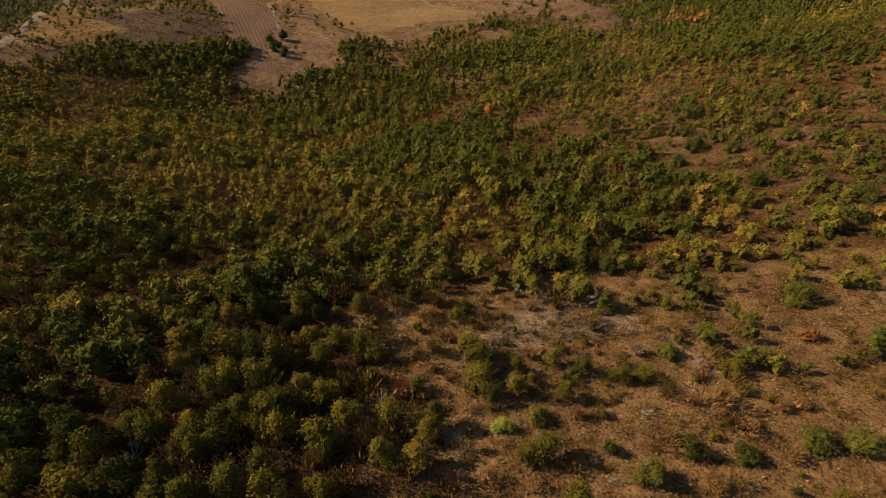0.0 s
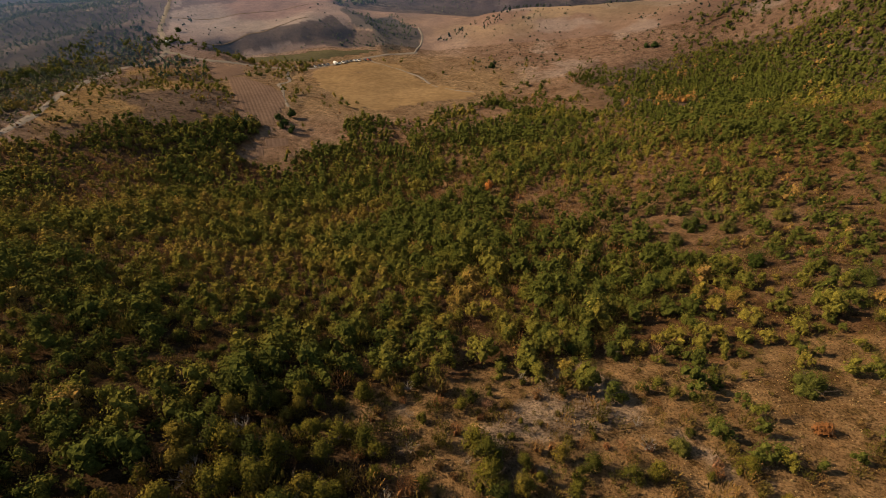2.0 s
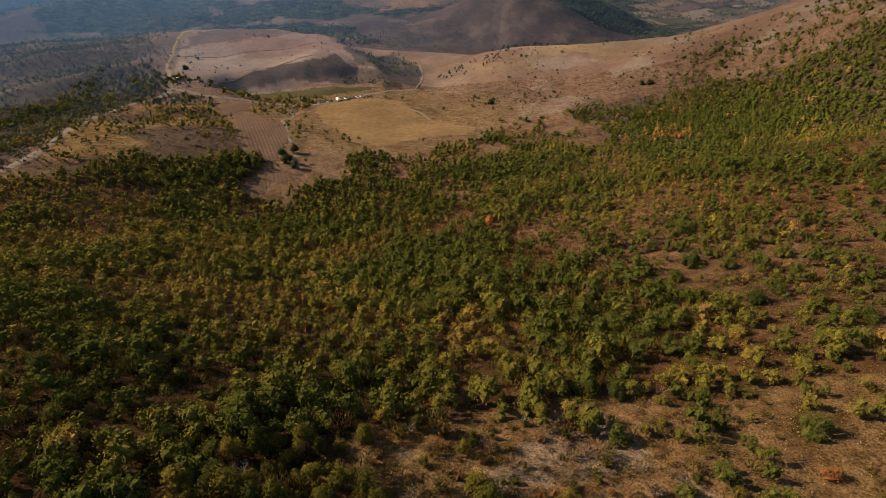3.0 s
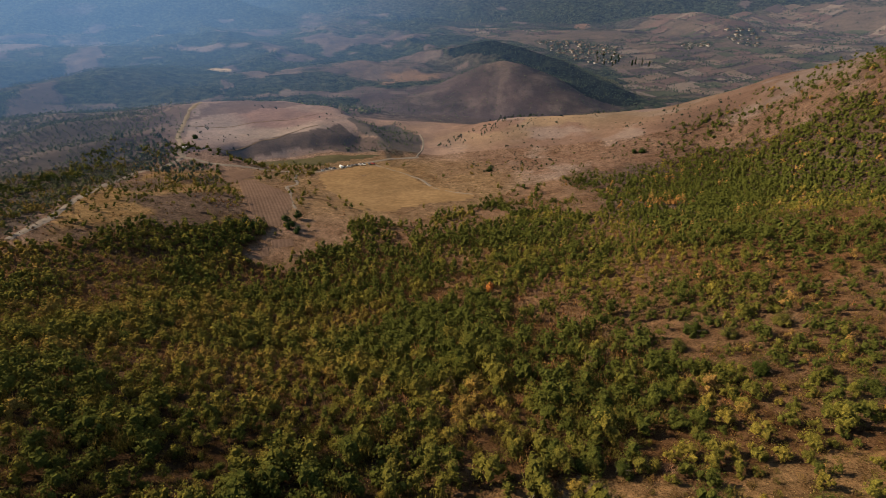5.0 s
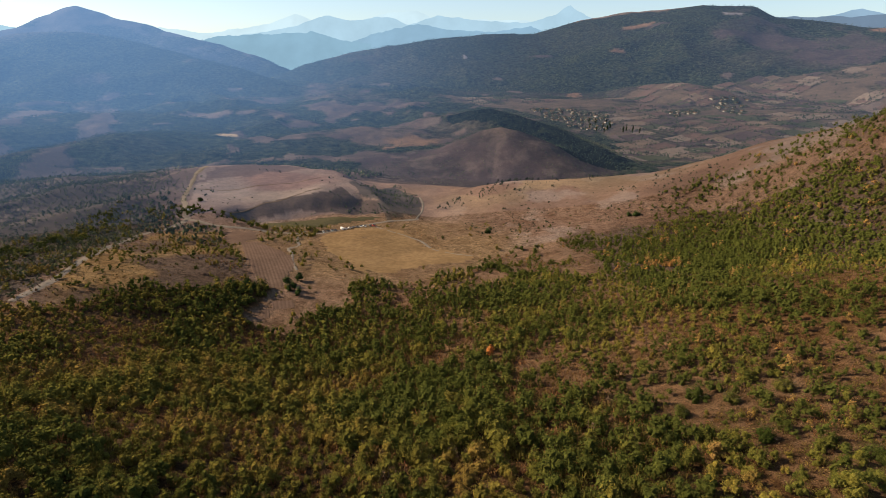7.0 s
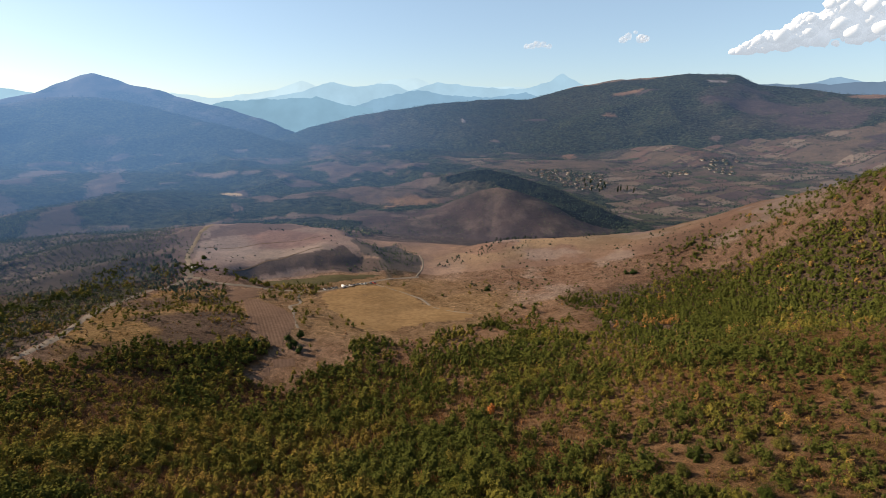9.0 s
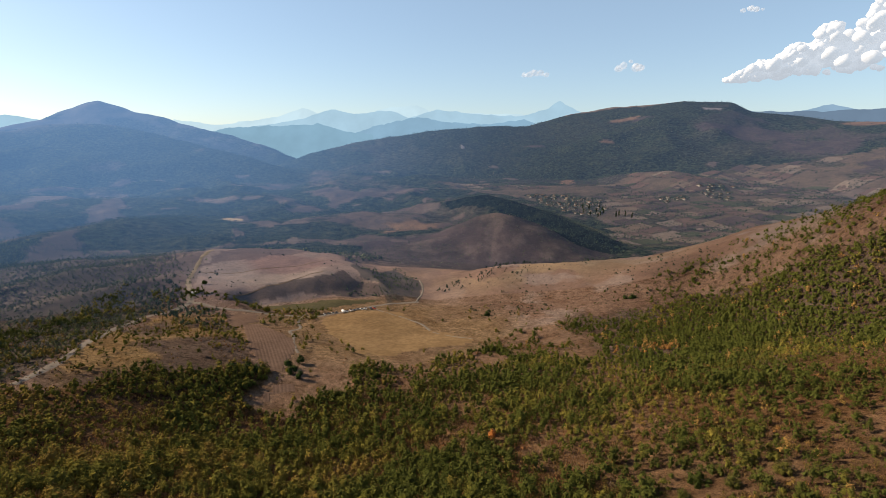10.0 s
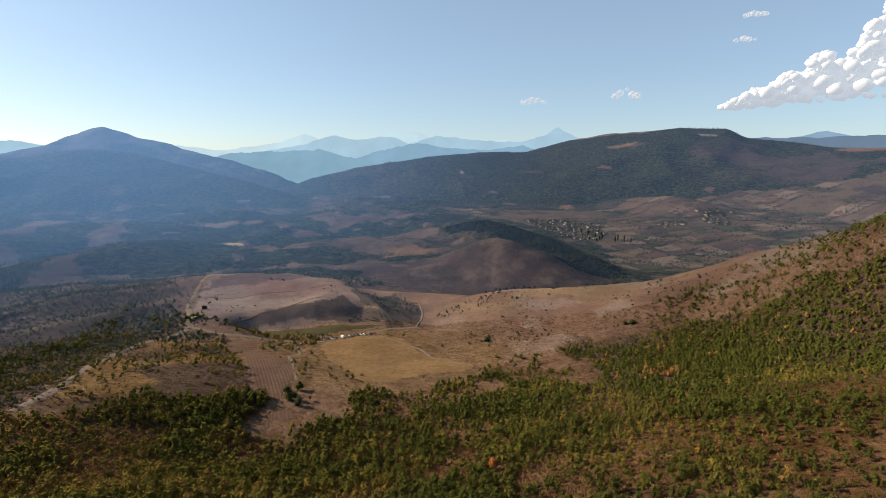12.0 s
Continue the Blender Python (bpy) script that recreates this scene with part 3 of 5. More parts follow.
# ---- the ground: one sheet to the horizon ----
def zone_colour(x, y):
    """Soil colour from place to place, with some shade and haze painted in."""
    x, y = x.ravel(), y.ravel()
    r = np.hypot(x, y)
    c = np.empty((len(x), 3))
    c[:] = (0.155, 0.104, 0.070)

    def lay(mask, colour, amount=1.0):
        a = (mask * amount)[:, None]
        c[:] = c * (1 - a) + np.array(colour) * a
    n1, n2 = fbm(x, y, 60, 4, 71), fbm(x, y, 160, 4, 77)
    lay(ss(-0.1, 0.3, n1), (0.155, 0.104, 0.078), 0.7)
    # scrub floor: the bushes' shade is darkened into soil and litter
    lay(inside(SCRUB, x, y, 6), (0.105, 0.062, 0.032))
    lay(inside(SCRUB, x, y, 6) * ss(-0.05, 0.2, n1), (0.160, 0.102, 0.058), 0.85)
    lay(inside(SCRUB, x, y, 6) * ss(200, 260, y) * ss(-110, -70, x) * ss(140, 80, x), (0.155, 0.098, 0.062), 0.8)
    # darkest under the near-left thicket, where the shade is deepest
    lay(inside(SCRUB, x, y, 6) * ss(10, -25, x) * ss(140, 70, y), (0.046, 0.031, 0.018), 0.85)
    lay(inside(OPEN_NEAR, x, y, 3, 8), (0.172, 0.112, 0.056), 0.9)
    lay(inside(OPEN_NEAR, x, y, 3, 8) * ss(0.22, 0.36, fbm(x, y, 12, 4, 83)), (0.22, 0.18, 0.145), 0.6)
    lay(inside(OPEN_RIGHT, x, y, 6), (0.125, 0.08, 0.046), 0.8)
    hill = inside(SCRUB, x, y, 6) * ss(70, 150, x) * ss(170, 260, y)
    lay(hill, (0.085, 0.058, 0.042), 0.9)
    lay(hill * ss(0.0, 0.25, fbm(x, y, 30, 4, 73)), (0.11, 0.082, 0.067), 0.7)
    dry = ~inside(SCRUB, x, y, 6) * ss(-40, 60, x) * ss(900, 700, r)
    lay(dry, (0.135, 0.085, 0.058), 0.85)
    lay(dry * ss(0.05, 0.25, fbm(x, y, 45, 5, 75)), (0.185, 0.142, 0.115), 0.7)
    lay(dry * ss(-0.05, -0.25, fbm(x, y, 80, 4, 76)), (0.10, 0.062, 0.042), 0.7)
    lay(dry * ss(480, 600, y) * ss(-0.1, 0.1, fbm(x, y, 60, 4, 82)), (0.19, 0.138, 0.078), 0.7)
    gold = ss(1.25, 0.75, np.hypot((x + 60) / 120, (y - 400) / 105)) * ~inside(SCRUB, x, y, 6)
    lay(gold, (0.165, 0.110, 0.058), 0.85)
    lay(gold * ss(0.0, 0.25, fbm(x, y, 28, 5, 78)), (0.135, 0.088, 0.054), 0.7)
    sparse = inside(LEFT_SPARSE, x, y, 5)
    lay(sparse, (0.086, 0.061, 0.045), 0.9)
    lay(sparse * ss(-0.02, 0.12, fbm(x, y, 38, 5, 74)), (0.20, 0.130, 0.058), 0.85)
    left = inside(LEFT_SCRUB, x, y, 10)
    lay(left, (0.078, 0.066, 0.056), 0.96)
    lay(left * ss(0.0, 0.25, fbm(x, y, 90, 5, 72)), (0.105, 0.082, 0.066), 0.6)
    beside = np.where((x < -20) & (x > -480) & (y > 400) & (y < 790))[0]
    margin = np.full(len(x), -99.0)
    margin[beside] = depth(PLATEAU, x[beside], y[beside]) + 40 * fbm(x[beside], y[beside], 45, 4, 88)
    lay(ss(-85, -20, margin) * ss(-200, -240, x), (0.120, 0.088, 0.072), 0.8)
    top = ss(-25, 18, margin)
    lay(top, (0.150, 0.108, 0.090), 0.95)
    lay(top * ss(-0.05, 0.3, n2), (0.178, 0.134, 0.108), 0.7)
    lay(top * ss(0.0, 0.3, fbm(x, y, 70, 3, 79)), (0.172, 0.134, 0.110), 0.5)
    lay(top * ss(1.25, 0.7, np.hypot((x + 215 + 0.35 * (y - 610)) / 66, (y - 610 + 25 * n1) / 46)), (0.140, 0.090, 0.074), 0.85)
    lay(top * ss(1.3, 0.7, np.hypot((x + 180) / 75, (y - 535) / 24)), (0.190, 0.150, 0.118), 0.7)
    lay(top * ss(1.3, 0.7, np.hypot((x + 270 + 0.35 * (y - 560)) / 40, (y - 560) / 70)), (0.185, 0.150, 0.128), 0.6)
    # bank front and plateau back: their shaded faces painted dark
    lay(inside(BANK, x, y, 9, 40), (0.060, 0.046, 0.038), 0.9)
    lay(inside(BACK_SHADE, x, y, 10, 40), (0.085, 0.064, 0.058), 0.8)
    lay(inside(STREAM, x, y, 5), (0.062, 0.054, 0.046), 0.9)
    # cone hill: mauve scrub soil, darkened further for its shaded front
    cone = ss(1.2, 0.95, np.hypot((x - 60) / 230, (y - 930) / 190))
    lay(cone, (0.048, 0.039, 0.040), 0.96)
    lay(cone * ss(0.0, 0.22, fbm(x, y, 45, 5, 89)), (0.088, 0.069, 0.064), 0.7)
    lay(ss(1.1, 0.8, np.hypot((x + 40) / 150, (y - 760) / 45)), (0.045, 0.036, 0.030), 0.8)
    out = np.where(r > 740)[0]
    if len(out):
        fx, fy, fr = x[out], y[out], r[out]
        f = np.empty((len(out), 3))
        f[:] = (0.090, 0.068, 0.056)

        def far_lay(mask, colour):
            f[:] = f * (1 - mask[:, None]) + np.array(colour) * mask[:, None]
        far_lay(ss(-0.1, 0.25, fbm(fx, fy, 110, 5, 103)), (0.118, 0.090, 0.072))
        far_lay(ss(2900, 3300, fr) * ss(-300, -700, fx), (0.085, 0.08, 0.072))
        far_lay(ss(1900, 2200, fr) * ss(-300, 300, fx), (0.066, 0.054, 0.048))
        far_lay(inside(VALLEY, fx, fy, 20, 100) * 1.0, (0.105, 0.080, 0.056))
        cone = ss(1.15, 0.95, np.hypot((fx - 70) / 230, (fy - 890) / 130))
        # the far part of the cone, its shade in the colour too
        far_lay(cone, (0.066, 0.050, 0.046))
        far_lay(cone * ss(0.0, 0.22, fbm(fx, fy, 45, 5, 89)), (0.096, 0.074, 0.064))
        far_lay(cone * ss(40, 6, np.hypot(fx - 98, fy - 944)), (0.125, 0.093, 0.075))
        far_lay(0.94 * woods(fx, fy), (0.024, 0.033, 0.018))
        # dark pine wood, with the shade of its flank painted in
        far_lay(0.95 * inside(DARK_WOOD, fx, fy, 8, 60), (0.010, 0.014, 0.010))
        for some, colour in ((MAUVE_SPOTS, (0.064, 0.051, 0.047)), (GOLD_SPOTS, (0.17, 0.125, 0.08)), (BROWN_SPOTS, (0.072, 0.056, 0.050)), (TAN_SPOTS, (0.125, 0.098, 0.078)), (RUST_SPOTS, (0.17, 0.108, 0.066)), (OCHRE_SPOTS, (0.40, 0.30, 0.17)), (PALE_SPOTS, (0.22, 0.20, 0.19))):
            far_lay(0.9 * spots(some, fx, fy), colour)
        mix = (ss(760, 860, fr) * ~inside(PLATEAU, fx, fy))[:, None]
        c[out] = c[out] * (1 - mix) + f * mix
    # lighter in the middle distance; bluer beyond 200 m as painted haze
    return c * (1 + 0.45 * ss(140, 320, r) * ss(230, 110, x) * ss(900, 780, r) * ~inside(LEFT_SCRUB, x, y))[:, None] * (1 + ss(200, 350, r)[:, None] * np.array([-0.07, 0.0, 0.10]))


SOIL = (0.435, 0.435, 0.475)
EDGE = 520.0


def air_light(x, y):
    """Painted blue haze of the distance: more with each kilometre and towards the sun."""
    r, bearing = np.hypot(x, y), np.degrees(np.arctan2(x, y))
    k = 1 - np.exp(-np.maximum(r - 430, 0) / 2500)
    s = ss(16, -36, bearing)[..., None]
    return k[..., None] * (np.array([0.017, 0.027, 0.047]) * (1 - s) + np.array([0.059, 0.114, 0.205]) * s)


def colour_attribute(ob, name, values):
    a = ob.data.attributes.new(name, "FLOAT_COLOR", "POINT")
    a.data.foreach_set("color", np.c_[values, np.ones(len(values))].astype(np.float32).ravel())


def polar(az, rad):
    """A sheet of ground over bearings and distances: its points and four-sided faces."""
    a, r = np.meshgrid(np.radians(az), rad)
    x, y = r * np.sin(a), r * np.cos(a)
    n, k = len(rad), len(az)
    i, j = np.meshgrid(np.arange(n - 1), np.arange(k - 1), indexing="ij")
    f = np.stack([i * k + j, i * k + j + 1, (i + 1) * k + j + 1, (i + 1) * k + j], -1).reshape(-1, 4)[:, ::-1]
    return np.stack([x, y, terrain(x, y)], -1).reshape(-1, 3), f


def build_ground():
    """The slope and the valley's near side, closed all round to the horizon behind the camera."""
    az = np.concatenate([np.arange(-180, -57, 4.0), np.arange(-57, 57, 0.36), np.arange(57, 180.1, 4.0)])
    rad = np.concatenate([0.02 + np.linspace(0, 10, 5), 10.5 * (EDGE / 10.5) ** np.linspace(0, 1, 200), EDGE * (4950 / EDGE) ** (np.arange(1, 28) / 27)])
    v, f = polar(az, rad)
    mid = v[f].mean(1)
    f = f[~((np.hypot(mid[:, 0], mid[:, 1]) > EDGE) & (np.abs(np.degrees(np.arctan2(mid[:, 0], mid[:, 1]))) < 56))]
    ob = from_arrays("ground", v, f, GROUND, True)
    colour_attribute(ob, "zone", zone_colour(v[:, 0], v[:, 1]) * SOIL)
    return tagged(ob, "dry rocky hillside falling to a broad farmed valley", "ground", kind="structure")


def build_distance():
    """The land beyond, from the valley's hills up to both mountains."""
    rad = (EDGE - 8) * (4950 / (EDGE - 8)) ** np.linspace(0, 1, 330)
    v, f = polar(np.arange(-57.2, 57.3, 0.2), rad)
    x, y, r = v[:, 0], v[:, 1], np.hypot(v[:, 0], v[:, 1])
    v[r < EDGE - 4, 2] -= 1.5
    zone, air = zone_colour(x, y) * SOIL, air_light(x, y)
    rise = [ridge(x, y, *q) for q in RIDGES[:4]]
    owner = np.where((np.maximum(rise[0], rise[1]) > v[:, 2] - 12) & (r > 1900), 1, np.where((np.maximum(rise[2], rise[3]) > v[:, 2] - 12) & (r > 1800), 2, 0))
    labels = (("backdrop", "rolling valley hills with woods and dry clearings", "valley"), ("mountain", "blue hazy wooded mountain with a rounded summit", "mountain"),
              ("mountain", "dark wooded mountain with bare clearings behind the village", "mountain"))
    for k, (name, label, category) in enumerate(labels):
        g = f[owner[f[:, 0]] == k]
        used, flat = np.unique(g, return_inverse=True)
        ob = from_arrays(name, v[used], flat.reshape(-1, 4), FAR_LAND, True)
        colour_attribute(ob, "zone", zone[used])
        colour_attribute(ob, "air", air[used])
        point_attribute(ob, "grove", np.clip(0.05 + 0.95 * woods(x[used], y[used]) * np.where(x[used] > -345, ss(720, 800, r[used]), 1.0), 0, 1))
        tagged(ob, label, category, kind="structure")


build_ground()
build_distance()


def drape(name, outline, mat, step, lift, label, category, furrow=0.0, heading=0.0, soft=0.0):
    """A patch of other ground laid on the slope; furrow: depth of its plough lines; soft: how far its edge wanders."""
    if soft:
        q = np.array(outline + outline[:1], float)
        d = np.r_[0, np.cumsum(np.hypot(*np.diff(q, axis=0).T))]
        s = np.arange(0, d[-1] - 2, 5.0)
        ox, oy = np.interp(s, d, q[:, 0]), np.interp(s, d, q[:, 1])
        ox, oy = ox + soft * 2 * fbm(ox, oy, 22, 4, 43), oy + soft * 2 * fbm(ox, oy, 22, 4, 59)
        outline = list(zip(ox.tolist(), oy.tolist()))
    bm = bmesh.new()
    bm.faces.new([bm.verts.new((px, py, 0)) for px, py in outline])
    xs, ys = [p[0] for p in outline], [p[1] for p in outline]
    if furrow:
        c, s = math.cos(heading), math.sin(heading)
        reach = [px * c + py * s for px, py in outline]
        lines = [((c * v, s * v, 0), (c, s, 0)) for v in np.arange(min(reach) + 1.1, max(reach), 1.1)]
        along = [-px * s + py * c for px, py in outline]
        lines += [((-s * v, c * v, 0), (-s, c, 0)) for v in np.arange(min(along) + 8, max(along), 8)]
    else:
        lines = [((v, 0, 0), (1, 0, 0)) for v in np.arange(min(xs) + step, max(xs), step)]
        lines += [((0, v, 0), (0, 1, 0)) for v in np.arange(min(ys) + step, max(ys), step)]
    for co, no in lines:
        bmesh.ops.bisect_plane(bm, geom=bm.verts[:] + bm.edges[:] + bm.faces[:], plane_co=co, plane_no=no)
    z = terrain([v.co.x for v in bm.verts], [v.co.y for v in bm.verts])
    for k, v in enumerate(bm.verts):
        ridge = 0.0
        if furrow:
            ridge = furrow * (round((v.co.x * c + v.co.y * s - min(reach)) / 1.1) % 2)
        v.co.z = z[k] + (-0.5 if soft and v.is_boundary else lift + ridge)
    me = bpy.data.meshes.new(name)
    bm.to_mesh(me)
    bm.free()
    me.materials.append(mat)
    return tagged(new(name, me), label, category, kind="structure")


def ribbon(name, points, width, mat, lift, label):
    """A track laid on the ground along a line."""
    p = np.array(points, float)
    d = np.r_[0, np.cumsum(np.hypot(*np.diff(p, axis=0).T))]
    s = np.arange(0, d[-1], 4.0)
    x, y = np.interp(s, d, p[:, 0]), np.interp(s, d, p[:, 1])
    for _ in range(4):
        x[1:-1], y[1:-1] = (x[:-2] + 2 * x[1:-1] + x[2:]) / 4, (y[:-2] + 2 * y[1:-1] + y[2:]) / 4
    x, y = x + fbm(s, s * 0, 30, 2, 5), y + fbm(s, s * 0 + 7, 30, 2, 6)
    tx, ty = np.gradient(x), np.gradient(y)
    ln = np.hypot(tx, ty)
    nx, ny = -ty / ln, tx / ln
    w = width * (0.42 + 0.2 * fbm(s, s * 0, 40, 2, 8))
    rows = []
    for k, up in ((-1.3, -0.3), (-0.6, lift), (0.6, lift), (1.3, -0.3)):
        wob = 1 + 0.5 * fbm(s + 50 * k, s * 0, 9, 3, 12)
        vx, vy = x + nx * w * k * wob, y + ny * w * k * wob
        rows.append(np.stack([vx, vy, terrain(vx, vy) + up], -1))
    v = np.stack(rows, 1).reshape(-1, 3)
    n = len(s)
    i, j = np.meshgrid(np.arange(n - 1), np.arange(3), indexing="ij")
    f = np.stack([i * 4 + j, (i + 1) * 4 + j, (i + 1) * 4 + j + 1, i * 4 + j + 1], -1).reshape(-1, 4)[:, ::-1]
    return tagged(from_arrays(name, v, f, mat, True), label, "track", kind="structure")


drape("ploughed_field", PLOUGH, FURROWS, 8, 0.25, "bare brown ploughed field with straight furrows", "field", 0.09, radians(25), 1.5)
drape("ploughed_field", PLOUGH_FAR, FURROWS, 8, 0.25, "bare brown ploughed field below the pasture", "field", 0.09, radians(60), 1.5)
drape("ploughed_field", GAP_FIELD, FURROWS, 8, 0.25, "small bare field in a gap of the scrub", "field", 0.08, radians(20), 1.5)
drape("pasture", PASTURE, STUBBLE, 7, 0.2, "mown golden pasture in the valley bottom", "pasture", soft=5.0)
drape("meadow", MEADOW, GREEN_MEADOW, 7, 0.25, "flat green meadow under a bank", "meadow", soft=2.0)
ribbon("track", [(-345, 720), (-326, 655), (-317, 609), (-303, 560), (-286, 514), (-268, 484), (-258, 462), (-245, 442), (-255, 411), (-259, 387), (-251, 339), (-224, 269), (-217, 241), (-218, 216)], 7, TRACK, 0.25, "pale gravel track over the ridge")
ribbon("track", [(-140, 452), (-136, 414), (-127, 394), (-131, 372), (-120, 351), (-114, 328), (-104, 307)], 3.6, TRACK, 0.22, "narrow pale track beside the ploughed field")
ribbon("track", [(-76, 478), (-43, 441), (-23, 421), (-14, 397), (1, 384), (20, 374)], 3.2, TRACK, 0.25, "faint footpath across the pasture")
ribbon("track", [(-35, 500), (-29, 530), (-29, 569), (-36, 615)], 3, TRACK, 0.3, "white scree track in a cutting")
ribbon("track", [(-245, 442), (-208, 432), (-178, 437), (-136, 439), (-108, 458), (-83, 481), (-29, 506)], 5, TRACK, 0.25, "gravel lane along the valley bottom")
ribbon("track", [(-250, 468), (-228, 477), (-214, 497), (-195, 513), (-176, 523), (-162, 541), (-146, 552)], 2.0, FAINT, 0.25, "faint earth track along the edge of the plateau")
ribbon("track", [(-300, 556), (-262, 562), (-225, 578), (-190, 592), (-160, 622)], 1.8, FAINT, 0.25, "faint earth track over the bare plateau")


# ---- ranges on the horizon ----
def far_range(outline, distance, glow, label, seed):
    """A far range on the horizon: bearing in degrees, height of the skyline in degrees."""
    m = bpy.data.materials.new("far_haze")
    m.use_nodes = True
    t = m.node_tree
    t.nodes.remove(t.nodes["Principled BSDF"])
    # the blue haze is painted as flat emission; these slopes stay unlit
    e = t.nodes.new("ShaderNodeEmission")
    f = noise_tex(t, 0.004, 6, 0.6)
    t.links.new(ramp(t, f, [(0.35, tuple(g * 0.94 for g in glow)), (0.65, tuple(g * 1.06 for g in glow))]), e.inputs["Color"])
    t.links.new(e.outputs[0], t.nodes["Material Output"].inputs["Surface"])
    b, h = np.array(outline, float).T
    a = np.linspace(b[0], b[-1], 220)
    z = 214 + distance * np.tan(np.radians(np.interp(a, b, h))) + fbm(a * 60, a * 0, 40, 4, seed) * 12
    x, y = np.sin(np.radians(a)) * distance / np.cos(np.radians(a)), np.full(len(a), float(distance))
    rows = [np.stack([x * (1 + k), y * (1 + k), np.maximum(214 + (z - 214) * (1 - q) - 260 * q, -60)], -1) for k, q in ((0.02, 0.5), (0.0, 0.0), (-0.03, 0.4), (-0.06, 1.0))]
    v = np.stack(rows, 1).reshape(-1, 3)
    i, j = np.meshgrid(np.arange(219), np.arange(3), indexing="ij")
    fc = np.stack([i * 4 + j, i * 4 + j + 1, (i + 1) * 4 + j + 1, (i + 1) * 4 + j], -1).reshape(-1, 4)
    return tagged(from_arrays("backdrop", v, fc, m, True), label, "far hills", kind="structure")


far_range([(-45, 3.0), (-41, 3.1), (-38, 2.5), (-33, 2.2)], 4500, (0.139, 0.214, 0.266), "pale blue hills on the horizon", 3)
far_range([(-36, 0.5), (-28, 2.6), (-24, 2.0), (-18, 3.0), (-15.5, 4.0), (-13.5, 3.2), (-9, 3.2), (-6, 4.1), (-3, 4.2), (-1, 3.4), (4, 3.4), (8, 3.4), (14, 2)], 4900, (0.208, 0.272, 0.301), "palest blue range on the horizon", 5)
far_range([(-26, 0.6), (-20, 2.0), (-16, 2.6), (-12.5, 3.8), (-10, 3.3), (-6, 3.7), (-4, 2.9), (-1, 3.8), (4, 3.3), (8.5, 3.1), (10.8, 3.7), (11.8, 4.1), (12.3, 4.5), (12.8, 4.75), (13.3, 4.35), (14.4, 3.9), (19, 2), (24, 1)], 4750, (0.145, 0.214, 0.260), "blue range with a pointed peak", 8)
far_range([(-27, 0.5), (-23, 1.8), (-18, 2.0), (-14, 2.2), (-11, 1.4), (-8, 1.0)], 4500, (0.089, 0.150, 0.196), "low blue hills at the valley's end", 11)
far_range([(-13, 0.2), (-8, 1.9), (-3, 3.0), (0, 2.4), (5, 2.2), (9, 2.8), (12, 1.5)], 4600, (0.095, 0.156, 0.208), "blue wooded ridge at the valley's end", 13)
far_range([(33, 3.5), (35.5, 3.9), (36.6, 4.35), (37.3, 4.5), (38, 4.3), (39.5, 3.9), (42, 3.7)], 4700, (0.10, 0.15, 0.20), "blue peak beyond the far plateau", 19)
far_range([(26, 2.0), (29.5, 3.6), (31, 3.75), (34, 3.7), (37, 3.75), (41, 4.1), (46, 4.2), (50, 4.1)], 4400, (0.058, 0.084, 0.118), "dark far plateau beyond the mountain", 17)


# ---- trees and scrub ----
def leaf_quads(r, p, d, leaf, spread=0.34, up=0.3, slim=0.5):
    """One small kite of leaves at each point p, turned outwards along d."""
    count = len(p)
    n = d + r.normal(size=(count, 3)) * spread + np.array([0, 0, up])
    n /= np.linalg.norm(n, axis=1)[:, None]
    t = r.normal(size=(count, 3)) * 0.8 + np.array([0, 0, 0.8])
    t -= n * (t * n).sum(1)[:, None]
    t /= np.linalg.norm(t, axis=1)[:, None] + 1e-6
    b = np.cross(n, t)
    s = leaf * (0.55 + 0.8 * r.random(count))[:, None]
    return np.stack([p - t * s * 0.7 - b * s * slim, p + t * s * 1.1 + n * s * 0.15, p - t * s * 0.5 + b * s * slim], 1).reshape(-1, 3)


def ball(levels):
    """Points and triangles of a small round body."""
    bm = bmesh.new()
    if levels == 1:
        bmesh.ops.create_icosphere(bm, subdivisions=1, radius=1.0)
    elif levels:
        low = [bm.verts.new((math.cos(k * 1.57), math.sin(k * 1.57), -0.25)) for k in range(4)]
        top = [bm.verts.new((0.68 * math.cos(k * 1.57 + 0.5), 0.68 * math.sin(k * 1.57 + 0.5), 0.68)) for k in range(4)]
        for k in range(4):
            bm.faces.new((low[k], low[(k + 1) % 4], top[(k + 1) % 4], top[k]))
        bm.faces.new(top)
    else:
        for p in ((1, 0, 0), (0, 1, 0), (-1, 0, 0), (0, -1, 0), (0, 0, 1)):
            bm.verts.new(p)
        bm.verts.ensure_lookup_table()
        for k in range(4):
            bm.faces.new((bm.verts[k], bm.verts[(k + 1) % 4], bm.verts[4]))
    bm.verts.index_update()
    bmesh.ops.triangulate(bm, faces=bm.faces[:])
    out = np.array([v.co[:] for v in bm.verts]), np.array([[v.index for v in f.verts] for f in bm.faces])
    bm.free()
    return out


BALLS = [ball(0), ball(1), ball(2)]


